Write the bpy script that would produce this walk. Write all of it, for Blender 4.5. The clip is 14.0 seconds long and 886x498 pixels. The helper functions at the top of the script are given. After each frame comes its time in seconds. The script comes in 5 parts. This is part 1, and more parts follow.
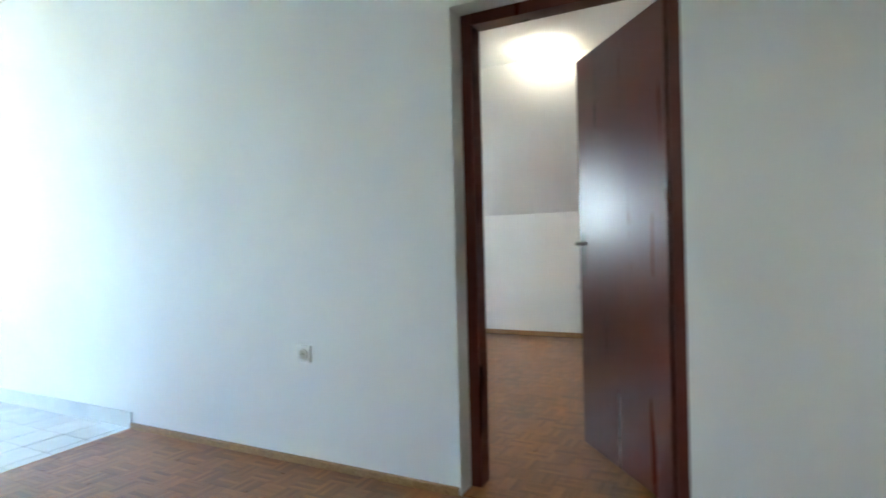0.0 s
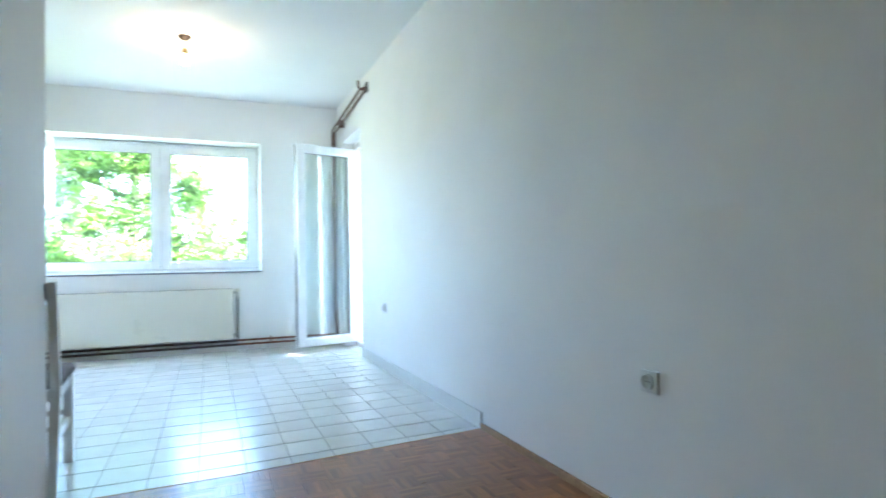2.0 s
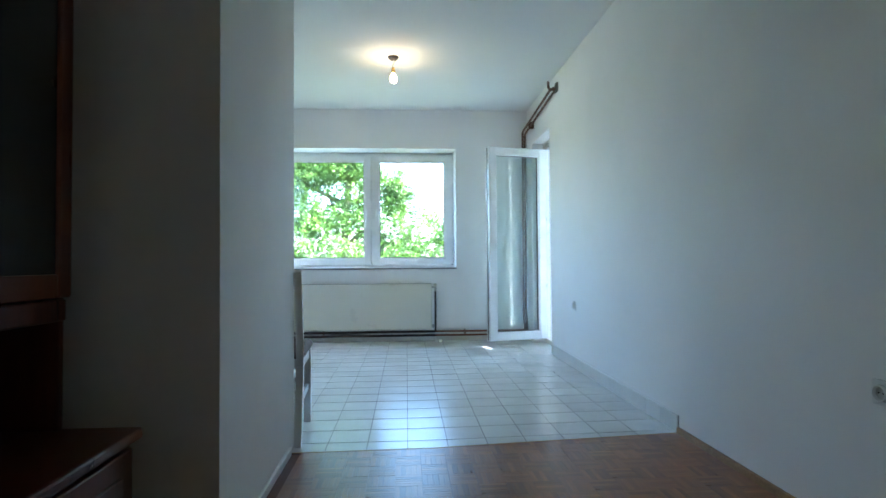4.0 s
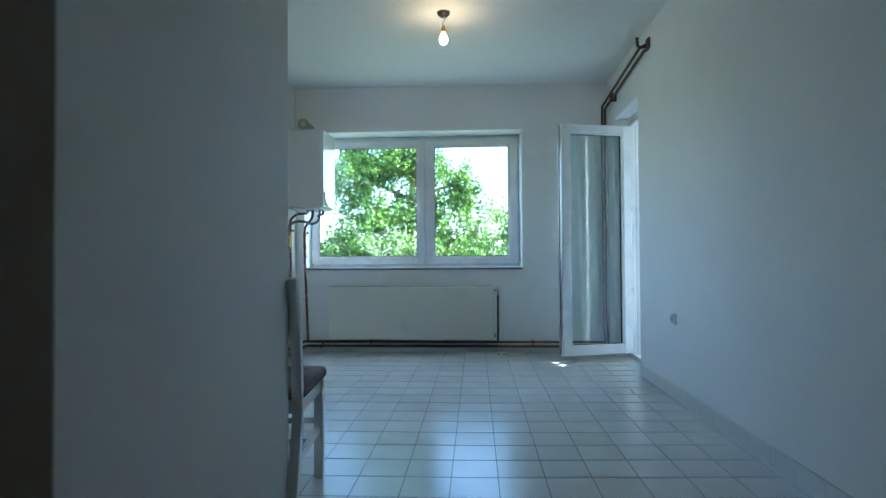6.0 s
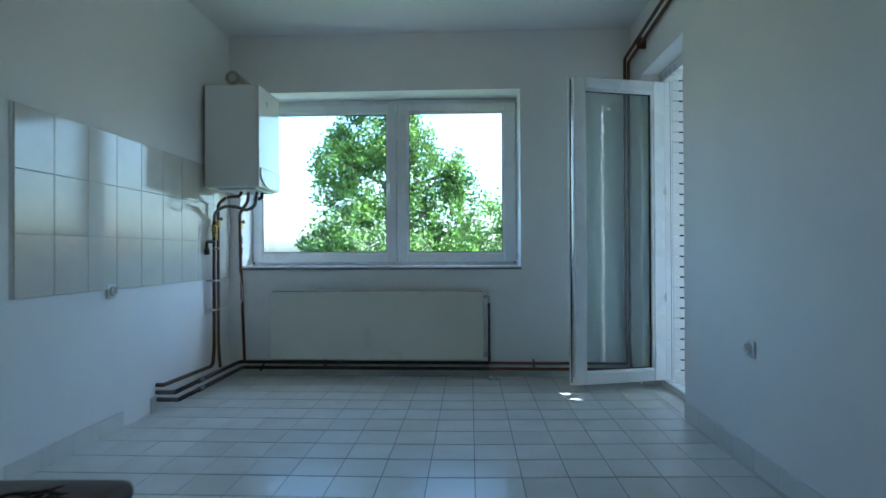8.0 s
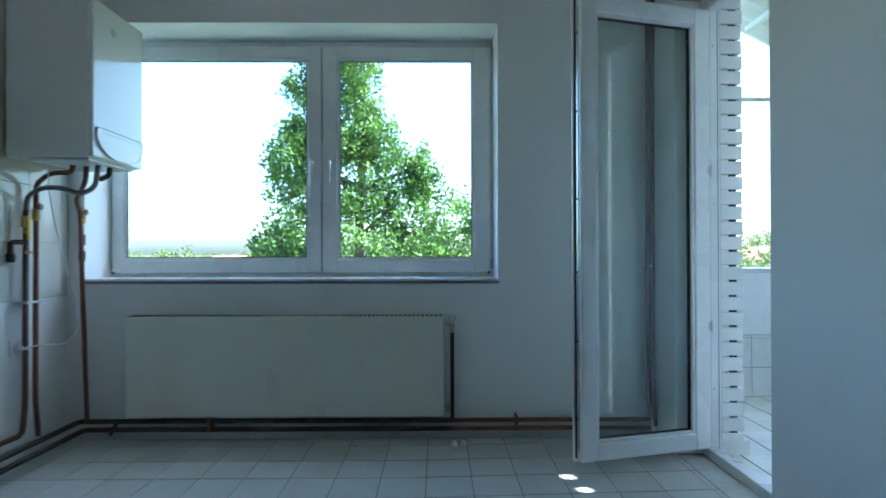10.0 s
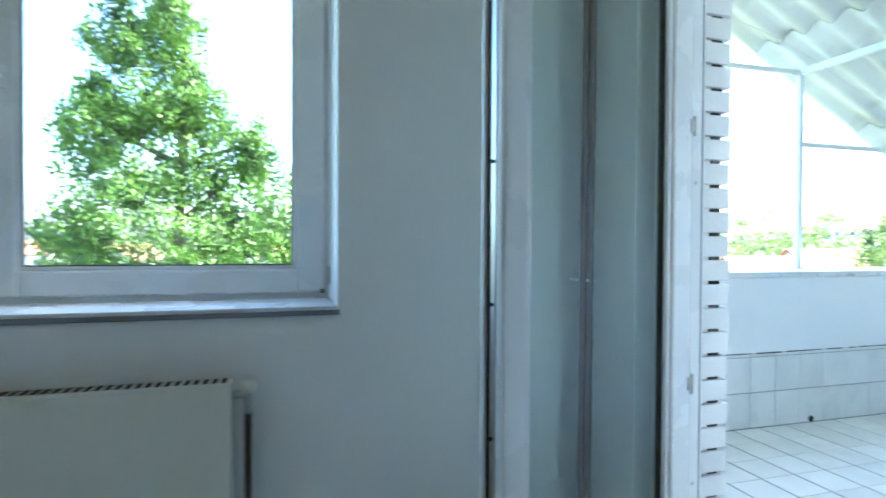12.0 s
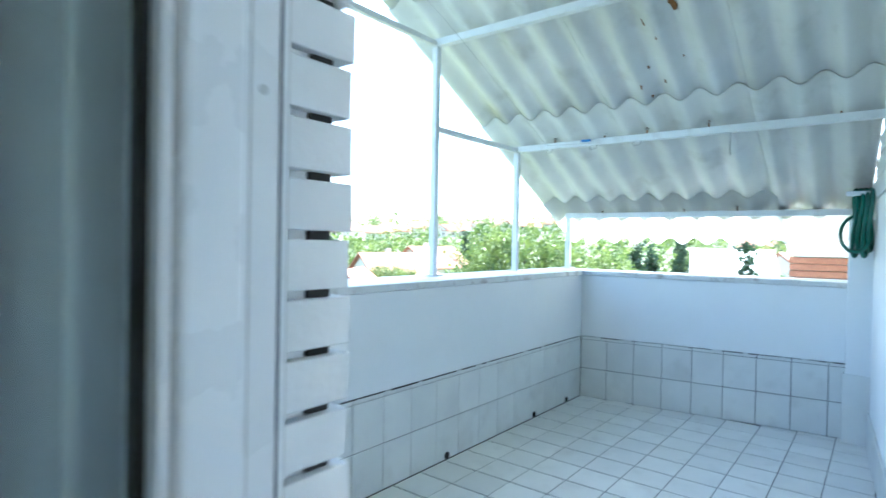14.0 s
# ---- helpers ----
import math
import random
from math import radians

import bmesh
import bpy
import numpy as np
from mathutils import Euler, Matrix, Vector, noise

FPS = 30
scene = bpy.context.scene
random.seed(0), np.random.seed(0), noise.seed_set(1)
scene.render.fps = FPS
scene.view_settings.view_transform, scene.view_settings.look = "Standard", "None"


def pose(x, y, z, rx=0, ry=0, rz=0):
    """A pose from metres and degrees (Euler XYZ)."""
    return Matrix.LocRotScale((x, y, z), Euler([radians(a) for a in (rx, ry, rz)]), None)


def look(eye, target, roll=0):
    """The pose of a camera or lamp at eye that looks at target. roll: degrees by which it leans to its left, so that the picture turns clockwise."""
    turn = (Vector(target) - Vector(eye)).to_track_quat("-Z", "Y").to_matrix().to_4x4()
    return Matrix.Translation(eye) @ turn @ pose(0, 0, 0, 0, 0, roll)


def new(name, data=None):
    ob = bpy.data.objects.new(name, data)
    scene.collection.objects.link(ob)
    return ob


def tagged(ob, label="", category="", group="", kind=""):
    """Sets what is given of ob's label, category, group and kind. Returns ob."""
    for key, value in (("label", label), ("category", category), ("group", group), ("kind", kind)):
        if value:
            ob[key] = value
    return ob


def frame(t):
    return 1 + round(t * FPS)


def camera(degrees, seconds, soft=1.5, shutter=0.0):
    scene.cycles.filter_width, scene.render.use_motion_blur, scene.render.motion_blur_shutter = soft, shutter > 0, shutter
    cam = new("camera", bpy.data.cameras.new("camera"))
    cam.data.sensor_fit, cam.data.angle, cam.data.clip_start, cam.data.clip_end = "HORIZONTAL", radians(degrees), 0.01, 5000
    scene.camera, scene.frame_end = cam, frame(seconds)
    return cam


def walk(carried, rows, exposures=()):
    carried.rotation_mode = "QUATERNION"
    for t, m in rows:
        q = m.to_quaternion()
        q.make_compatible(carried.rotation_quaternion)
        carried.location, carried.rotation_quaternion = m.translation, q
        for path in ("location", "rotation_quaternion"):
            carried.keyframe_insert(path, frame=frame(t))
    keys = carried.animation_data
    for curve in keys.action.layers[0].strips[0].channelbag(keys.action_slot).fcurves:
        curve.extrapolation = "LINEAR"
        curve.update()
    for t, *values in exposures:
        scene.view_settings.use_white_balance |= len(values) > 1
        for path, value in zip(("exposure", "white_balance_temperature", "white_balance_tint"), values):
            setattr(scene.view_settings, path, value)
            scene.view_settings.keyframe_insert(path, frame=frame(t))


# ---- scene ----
cam = camera(77.0, 14.0, shutter=0.5)
PATH = [
    (0, (-0.465, 0.703, 1.032), (1.308, 1.629, 1.024), -1.4),
    (0.5, (-0.192, 0.817, 0.999), (1.4, 2.028, 1.004), -1.3),
    (1, (-0.004, 0.958, 0.973), (1.402, 2.38, 0.995), -1.2),
    (1.5, (0.106, 1.023, 0.98), (1.221, 2.682, 1.004), -1.3),
    (2, (0.149, 0.991, 0.98), (0.925, 2.834, 1.018), -1.0),
    (2.5, (0.173, 0.983, 0.967), (0.703, 2.911, 1.011), -0.8),
    (3, (0.14, 0.938, 0.961), (0.514, 2.903, 1.006), -0.7),
    (3.5, (0.114, 0.888, 0.955), (0.345, 2.874, 1.003), -0.3),
    (4, (0.096, 0.875, 0.956), (0.227, 2.87, 1.003), -0.4),
    (6.5, (0.245, 2.136, 0.991), (0.115, 4.131, 1.022), -0.3),
    (7, (0.265, 2.452, 0.994), (0.137, 4.447, 1.02), -0.3),
    (9.5, (0.336, 4.182, 1.035), (0.326, 6.182, 1.039), -0.1),
    (10, (0.361, 4.54, 1.041), (0.381, 6.54, 1.057), -0.1),
    (10.5, (0.392, 4.912, 1.042), (0.459, 6.911, 1.06), -0.1),
    (11, (0.448, 5.206, 1.036), (0.634, 7.197, 1.058), 0.0),
    (11.5, (0.452, 5.617, 1.091), (0.832, 7.58, 1.086), -0.1),
    (12, (0.53, 5.924, 1.106), (1.093, 7.843, 1.076), 0.3),
    (12.5, (0.675, 6.184, 1.116), (1.604, 7.954, 1.083), 0.6),
    (13, (0.915, 6.426, 1.117), (2.085, 8.048, 1.084), 0.8),
    (13.5, (1.181, 6.649, 1.114), (2.584, 8.075, 1.083), 1.1),
    (14, (1.41, 6.824, 1.126), (2.979, 8.065, 1.098), 1.1),
]
walk(cam, [(t, look(eye, target, roll)) for t, eye, target, roll in PATH],
     exposures=[(0.0, 6.1, 5400, 1), (1.0, 5.8, 5420, 1), (1.6, 5.5, 5450, 2), (2.5, 5.0, 5360, 2), (3.2, 4.65, 5360, 1), (4.2, 4.2, 5290, -1), (6.4, 3.27, 5060, -4),
                (9.5, 2.75, 5040, -4), (11.0, 2.97, 5100, -3), (12.0, 3.42, 5350, 0), (12.8, 3.62, 5460, 1), (13.4, 3.42, 5410, 1), (14.0, 2.92, 5370, 0)])

# ---- world, sun, lamps ----
SUN_DIR = Vector((math.cos(radians(-4)) * math.cos(radians(56)), math.sin(radians(-4)) * math.cos(radians(56)), math.sin(radians(56))))
world = bpy.data.worlds.new("sky")
scene.world = world
world.use_nodes = True
wn = world.node_tree.nodes
sky = wn.new("ShaderNodeTexSky")
sky.sky_type = "NISHITA"
sky.sun_disc = False
sky.sun_elevation = radians(56)
sky.sun_rotation = radians(94)
sky.dust_density = 3.0
world.node_tree.links.new(sky.outputs[0], wn["Background"].inputs[0])
wn["Background"].inputs[1].default_value = 0.15
sun_data = bpy.data.lights.new("sun", "SUN")
sun_data.energy, sun_data.angle, sun_data.color = 4.0, radians(0.6), (1.0, 0.95, 0.87)
sun = new("sun", sun_data)
sun.matrix_world = look(SUN_DIR * 60, (0, 0, 0))

# ---- materials ----


def material(name, colour, rough=0.5, metal=0.0, vary=0.06, scale=3.0, bump=0.02, grain=60.0, spots=0.0, spot_colour=(0.3, 0.28, 0.25), rough_vary=0.1, per_object=0.0, transmission=0.0):
    """A surface with broad and fine variation, optional stains, and fine relief."""
    m = bpy.data.materials.new(name)
    m.use_nodes = True
    nt = m.node_tree
    n, l = nt.nodes, nt.links
    p = n["Principled BSDF"]
    co = n.new("ShaderNodeTexCoord").outputs["Object"]
    if per_object:
        seed = n.new("ShaderNodeObjectInfo")
        away = n.new("ShaderNodeVectorMath")
        away.operation = "SCALE"
        away.inputs[0].default_value = (37.0, 19.0, 53.0)
        l.new(seed.outputs["Random"], away.inputs["Scale"])
        add = n.new("ShaderNodeVectorMath")
        l.new(co, add.inputs[0])
        l.new(away.outputs[0], add.inputs[1])
        co = add.outputs[0]
    big = n.new("ShaderNodeTexNoise")
    big.inputs["Scale"].default_value = scale
    big.inputs["Detail"].default_value = 5
    fine = n.new("ShaderNodeTexNoise")
    fine.inputs["Scale"].default_value = grain
    fine.inputs["Detail"].default_value = 3
    l.new(co, big.inputs["Vector"])
    l.new(co, fine.inputs["Vector"])
    ramp = n.new("ShaderNodeMapRange")
    ramp.inputs["From Min"].default_value, ramp.inputs["From Max"].default_value = 0.3, 0.7
    ramp.inputs["To Min"].default_value, ramp.inputs["To Max"].default_value = 1 - vary, 1 + vary
    l.new(big.outputs["Fac"], ramp.inputs["Value"])
    value = ramp.outputs[0]
    if per_object:
        info = n.new("ShaderNodeObjectInfo")
        r2 = n.new("ShaderNodeMapRange")
        r2.inputs["To Min"].default_value, r2.inputs["To Max"].default_value = 1 - per_object, 1 + per_object
        l.new(info.outputs["Random"], r2.inputs["Value"])
        mul = n.new("ShaderNodeMath")
        mul.operation = "MULTIPLY"
        l.new(value, mul.inputs[0])
        l.new(r2.outputs[0], mul.inputs[1])
        value = mul.outputs[0]
    tone = n.new("ShaderNodeVectorMath")
    tone.operation = "SCALE"
    tone.inputs[0].default_value = colour[:3]
    l.new(value, tone.inputs["Scale"])
    out = tone.outputs[0]
    if spots:
        st = n.new("ShaderNodeTexNoise")
        st.inputs["Scale"].default_value, st.inputs["Detail"].default_value = scale * 1.7, 8
        l.new(co, st.inputs["Vector"])
        sr = n.new("ShaderNodeMapRange")
        sr.inputs["From Min"].default_value, sr.inputs["From Max"].default_value = 0.56, 0.74
        sr.inputs["To Max"].default_value = spots
        l.new(st.outputs["Fac"], sr.inputs["Value"])
        mix = n.new("ShaderNodeMix")
        mix.data_type = "RGBA"
        l.new(sr.outputs[0], mix.inputs[0])
        l.new(out, mix.inputs[6])
        mix.inputs[7].default_value = (*spot_colour, 1)
        out = mix.outputs[2]
    l.new(out, p.inputs["Base Color"])
    rr = n.new("ShaderNodeMapRange")
    rr.inputs["To Min"].default_value, rr.inputs["To Max"].default_value = max(0.02, rough - rough_vary), min(1, rough + rough_vary)
    l.new(big.outputs["Fac"], rr.inputs["Value"])
    l.new(rr.outputs[0], p.inputs["Roughness"])
    p.inputs["Metallic"].default_value = metal
    p.inputs["Transmission Weight"].default_value = transmission
    if bump:
        b = n.new("ShaderNodeBump")
        b.inputs["Strength"].default_value, b.inputs["Distance"].default_value = 0.5, bump
        l.new(fine.outputs["Fac"], b.inputs["Height"])
        l.new(b.outputs[0], p.inputs["Normal"])
    return m


def wood(name, dark, light, rough=0.35, stretch=(1, 14, 14), scale=6.0, per_object=0.15, relief=0.002):
    """Stained wood with grain along the object's x axis."""
    m = bpy.data.materials.new(name)
    m.use_nodes = True
    nt = m.node_tree
    n, l = nt.nodes, nt.links
    p = n["Principled BSDF"]
    co = n.new("ShaderNodeTexCoord").outputs["Object"]
    mp = n.new("ShaderNodeMapping")
    mp.inputs["Scale"].default_value = stretch
    l.new(co, mp.inputs["Vector"])
    info = n.new("ShaderNodeObjectInfo")
    geo = n.new("ShaderNodeNewGeometry")
    both = n.new("ShaderNodeMath")
    both.operation = "ADD"
    l.new(info.outputs["Random"], both.inputs[0])
    l.new(geo.outputs["Random Per Island"], both.inputs[1])
    big = n.new("ShaderNodeTexNoise")
    big.noise_dimensions = "4D"
    big.inputs["Scale"].default_value, big.inputs["Detail"].default_value = scale, 6
    l.new(mp.outputs[0], big.inputs["Vector"])
    l.new(both.outputs[0], big.inputs["W"])
    mix = n.new("ShaderNodeMix")
    mix.data_type = "RGBA"
    rg = n.new("ShaderNodeMapRange")
    rg.inputs["From Min"].default_value, rg.inputs["From Max"].default_value = 0.3, 0.7
    l.new(big.outputs["Fac"], rg.inputs["Value"])
    l.new(rg.outputs[0], mix.inputs[0])
    mix.inputs[6].default_value, mix.inputs[7].default_value = (*dark, 1), (*light, 1)
    r2 = n.new("ShaderNodeMapRange")
    r2.inputs["To Min"].default_value, r2.inputs["To Max"].default_value = 1 - per_object, 1 + per_object
    frac = n.new("ShaderNodeMath")
    frac.operation = "FRACT"
    l.new(both.outputs[0], frac.inputs[0])
    l.new(frac.outputs[0], r2.inputs["Value"])
    tone = n.new("ShaderNodeVectorMath")
    tone.operation = "SCALE"
    l.new(mix.outputs[2], tone.inputs[0])
    l.new(r2.outputs[0], tone.inputs["Scale"])
    l.new(tone.outputs[0], p.inputs["Base Color"])
    rr = n.new("ShaderNodeMapRange")
    rr.inputs["To Min"].default_value, rr.inputs["To Max"].default_value = rough - 0.1, rough + 0.12
    l.new(big.outputs["Fac"], rr.inputs["Value"])
    l.new(rr.outputs[0], p.inputs["Roughness"])
    b = n.new("ShaderNodeBump")
    b.inputs["Strength"].default_value, b.inputs["Distance"].default_value = 0.3, relief
    l.new(big.outputs["Fac"], b.inputs["Height"])
    l.new(b.outputs[0], p.inputs["Normal"])
    return m


def glass(name, tint):
    """Clear flat pane: see-through, with a gloss that grows at grazing angles."""
    m = bpy.data.materials.new(name)
    m.use_nodes = True
    nt = m.node_tree
    n, l = nt.nodes, nt.links
    tr = n.new("ShaderNodeBsdfTransparent")
    tr.inputs[0].default_value = (*tint, 1)
    gl = n.new("ShaderNodeBsdfGlossy")
    gl.inputs["Roughness"].default_value = 0.005
    lw = n.new("ShaderNodeLayerWeight")
    lw.inputs["Blend"].default_value = 0.5
    fifth = n.new("ShaderNodeMath")
    fifth.operation = "POWER"
    fifth.inputs[1].default_value = 5.0
    l.new(lw.outputs["Facing"], fifth.inputs[0])
    fr = n.new("ShaderNodeMapRange")
    fr.inputs["To Min"].default_value, fr.inputs["To Max"].default_value = 0.055, 0.65
    l.new(fifth.outputs[0], fr.inputs["Value"])
    mix = n.new("ShaderNodeMixShader")
    l.new(fr.outputs[0], mix.inputs[0])
    l.new(tr.outputs[0], mix.inputs[1])
    l.new(gl.outputs[0], mix.inputs[2])
    l.new(mix.outputs[0], n["Material Output"].inputs["Surface"])
    return m


def glow(name, colour, strength):
    m = bpy.data.materials.new(name)
    m.use_nodes = True
    p = m.node_tree.nodes["Principled BSDF"]
    p.inputs["Base Color"].default_value = (*colour, 1)
    p.inputs["Emission Color"].default_value = (*colour, 1)
    p.inputs["Emission Strength"].default_value = strength
    return m


def leaf_material(name, dark, light):
    """Leaves that let some light through, each with its own tone."""
    m = bpy.data.materials.new(name)
    m.use_nodes = True
    nt = m.node_tree
    n, l = nt.nodes, nt.links
    geo = n.new("ShaderNodeNewGeometry")
    mix = n.new("ShaderNodeMix")
    mix.data_type = "RGBA"
    mix.inputs[6].default_value, mix.inputs[7].default_value = (*dark, 1), (*light, 1)
    # tone by leaf; by bough, broad noise paints sunlit and shaded clumps
    co = n.new("ShaderNodeTexCoord")
    boughs = n.new("ShaderNodeTexNoise")
    boughs.inputs["Scale"].default_value, boughs.inputs["Detail"].default_value = 1.1, 3
    l.new(co.outputs["Object"], boughs.inputs["Vector"])
    wide = n.new("ShaderNodeMapRange")
    wide.inputs["From Min"].default_value, wide.inputs["From Max"].default_value = 0.35, 0.65
    wide.inputs["To Min"].default_value, wide.inputs["To Max"].default_value = -0.15, 0.8
    l.new(boughs.outputs["Fac"], wide.inputs["Value"])
    both = n.new("ShaderNodeMath")
    both.operation = "MULTIPLY_ADD"
    both.use_clamp = True
    both.inputs[1].default_value = 0.6
    l.new(geo.outputs["Random Per Island"], both.inputs[0])
    l.new(wide.outputs[0], both.inputs[2])
    l.new(both.outputs[0], mix.inputs[0])
    p = n["Principled BSDF"]
    p.inputs["Roughness"].default_value = 0.55
    l.new(mix.outputs[2], p.inputs["Base Color"])
    tl = n.new("ShaderNodeBsdfTranslucent")
    l.new(mix.outputs[2], tl.inputs[0])
    ms = n.new("ShaderNodeMixShader")
    ms.inputs[0].default_value = 0.32
    l.new(p.outputs[0], ms.inputs[1])
    l.new(tl.outputs[0], ms.inputs[2])
    l.new(ms.outputs[0], n["Material Output"].inputs["Surface"])
    return m


M_WALL = material("white_wall_paint", (0.88, 0.88, 0.87), 0.75, vary=0.025, scale=1.2, bump=0.0012, grain=90, spots=0.12, spot_colour=(0.68, 0.67, 0.64))
M_CEIL = material("white_ceiling_paint", (0.88, 0.88, 0.87), 0.85, vary=0.02, scale=0.9, bump=0.001, grain=80)
M_TILE = material("white_floor_tile", (0.70, 0.70, 0.67), 0.24, vary=0.05, scale=5, bump=0.0006, grain=25, spots=0.15, spot_colour=(0.56, 0.55, 0.51), per_object=0.04, rough_vary=0.06)
M_TGROUT = material("dark_terrace_grout", (0.05, 0.05, 0.05), 0.9, vary=0.4, scale=8, bump=0.002)
M_GROUT = material("dark_grout", (0.12, 0.12, 0.115), 0.9, vary=0.4, scale=8, bump=0.002)
M_SKIRT = material("white_skirting_tile", (0.72, 0.72, 0.69), 0.3, vary=0.02, scale=6, bump=0.0, per_object=0.03, rough_vary=0.02)
M_WTILE = material("cream_wall_tile", (0.72, 0.70, 0.63), 0.1, vary=0.04, scale=7, bump=0.0003, grain=12, per_object=0.03, rough_vary=0.04)
M_TTILE = material("terrace_floor_tile", (0.78, 0.77, 0.73), 0.4, vary=0.06, scale=5, bump=0.0008, spots=0.3, spot_colour=(0.5, 0.48, 0.43), per_object=0.05)
M_TWALL = material("terrace_wall_tile", (0.76, 0.76, 0.73), 0.35, vary=0.08, scale=3, bump=0.0008, spots=0.35, spot_colour=(0.46, 0.44, 0.40), per_object=0.025)
M_PARQ = wood("oak_parquet", (0.23, 0.085, 0.024), (0.34, 0.14, 0.043), 0.31, (2, 20, 20), 4, 0.24)
M_UNDER = material("parquet_joint", (0.12, 0.05, 0.02), 0.7, vary=0.2, bump=0.0)
M_OAKTRIM = wood("oak_trim", (0.26, 0.14, 0.05), (0.42, 0.25, 0.1), 0.4)
M_DARKWOOD = wood("dark_brown_door_varnish", (0.085, 0.018, 0.011), (0.105, 0.024, 0.015), 0.3, (9, 9, 0.7), 2, 0.03, 0.0002)
M_CABWOOD = wood("cherry_cabinet_wood", (0.07, 0.015, 0.006), (0.13, 0.03, 0.011), 0.3, (9, 9, 1), 3, 0.1)
M_PVC = material("white_plastic", (0.80, 0.81, 0.81), 0.28, vary=0.015, scale=4, bump=0.0)
M_PVCGREY = material("grey_white_plastic", (0.62, 0.62, 0.6), 0.4, vary=0.03, scale=4, bump=0.0)
M_GASKET = material("black_rubber", (0.02, 0.02, 0.02), 0.6, vary=0.2, bump=0.0)
M_STEEL = material("zinc_steel", (0.55, 0.55, 0.54), 0.35, 1.0, vary=0.08, bump=0.0)
M_HANDLE = material("dark_bronze", (0.12, 0.10, 0.09), 0.35, 1.0, vary=0.2, bump=0.0)
M_RAD = material("cream_radiator_enamel", (0.76, 0.75, 0.66), 0.3, vary=0.02, scale=2, bump=0.0)
M_FLUE = material("cream_flue_enamel", (0.42, 0.39, 0.31), 0.4, vary=0.06, scale=6, bump=0.0)
M_BOILER = material("white_boiler_enamel", (0.78, 0.78, 0.76), 0.12, vary=0.015, scale=3, bump=0.0, rough_vary=0.03)
M_PIPE = material("brown_pipe_paint", (0.17, 0.066, 0.035), 0.35, vary=0.2, scale=9, bump=0.001, spots=0.4, spot_colour=(0.10, 0.04, 0.025))
M_PIPEBR = material("dark_brown_pipe_paint", (0.10, 0.045, 0.03), 0.4, vary=0.25, scale=9, bump=0.001, spots=0.5, spot_colour=(0.05, 0.025, 0.02))
M_PIPEDK = material("near_black_pipe", (0.035, 0.028, 0.025), 0.45, vary=0.4, scale=8, bump=0.001, spots=0.4, spot_colour=(0.1, 0.05, 0.03))
M_PIPEGREY = material("grey_pipe", (0.16, 0.16, 0.155), 0.5, vary=0.2, scale=9, bump=0.001)
M_BRASS = material("brass", (0.55, 0.36, 0.12), 0.3, 1.0, vary=0.12, bump=0.0)
M_YELLOW = material("yellow_lever", (0.6, 0.42, 0.04), 0.4, vary=0.05, bump=0.0)
M_CHAIR = material("white_chair_paint", (0.76, 0.76, 0.74), 0.35, vary=0.04, scale=5, bump=0.0006, spots=0.2, spot_colour=(0.5, 0.47, 0.42))
M_BULB = glow("lit_bulb_glass", (1.0, 0.64, 0.32), 8)
M_GLOBE = glow("lit_globe_glass", (1.0, 0.8, 0.55), 0.42)
M_FILL_GLOBE = glow("fill_light_globe", (1.0, 0.90, 0.74), 1.1)
M_PANE = glass("window_pane_glass", (0.97, 0.99, 0.985))
M_DPANE = glass("door_pane_glass", (0.86, 0.91, 0.9))
M_BRICK = material("white_painted_brick", (0.78, 0.78, 0.77), 0.6, vary=0.04, scale=6, bump=0.002, grain=70, spots=0.15, spot_colour=(0.55, 0.53, 0.5), per_object=0.03)
M_BRICKDK = material("dark_joint_backing", (0.05, 0.048, 0.045), 0.95, vary=0.3, scale=9, bump=0.004)
M_ROOF = material("weathered_fibre_cement", (0.70, 0.70, 0.67), 0.8, vary=0.12, scale=2.2, bump=0.003, grain=45, spots=0.55, spot_colour=(0.36, 0.35, 0.31))
M_RUST = material("rust", (0.22, 0.10, 0.035), 0.9, vary=0.4, scale=25, bump=0.002)
M_STEELWHITE = material("white_painted_steel", (0.76, 0.77, 0.77), 0.4, vary=0.05, scale=6, bump=0.001, spots=0.3, spot_colour=(0.45, 0.4, 0.36))
M_PLASTER = material("white_terrace_plaster", (0.87, 0.87, 0.86), 0.8, vary=0.03, scale=1.5, bump=0.002, grain=60, spots=0.1, spot_colour=(0.6, 0.58, 0.54))
M_CAP = material("chipped_coping_paint", (0.74, 0.74, 0.72), 0.6, vary=0.06, scale=7, bump=0.002, spots=0.8, spot_colour=(0.28, 0.22, 0.18))
M_BLACK = material("black_opening", (0.015, 0.013, 0.012), 0.9, vary=0.4, bump=0.0)
M_HOSE = material("green_hose", (0.005, 0.10, 0.065), 0.35, vary=0.15, scale=8, bump=0.0)
M_BLUE = material("blue_plastic", (0.02, 0.2, 0.6), 0.4, vary=0.05, bump=0.0)
M_REDWOOD = wood("red_brown_boards", (0.22, 0.085, 0.045), (0.36, 0.16, 0.09), 0.6, (1, 12, 12), 4)
M_BARK = material("bark", (0.10, 0.075, 0.05), 0.95, vary=0.3, scale=6, bump=0.02, grain=18)
M_GRASS = material("meadow", (0.085, 0.10, 0.045), 0.95, vary=0.4, scale=0.05, bump=0.05, grain=2, spots=0.6, spot_colour=(0.12, 0.115, 0.065))
M_LEAF = leaf_material("oak_leaves", (0.025, 0.062, 0.012), (0.19, 0.31, 0.05))
M_LEAF2 = leaf_material("garden_leaves", (0.045, 0.085, 0.02), (0.19, 0.24, 0.06))
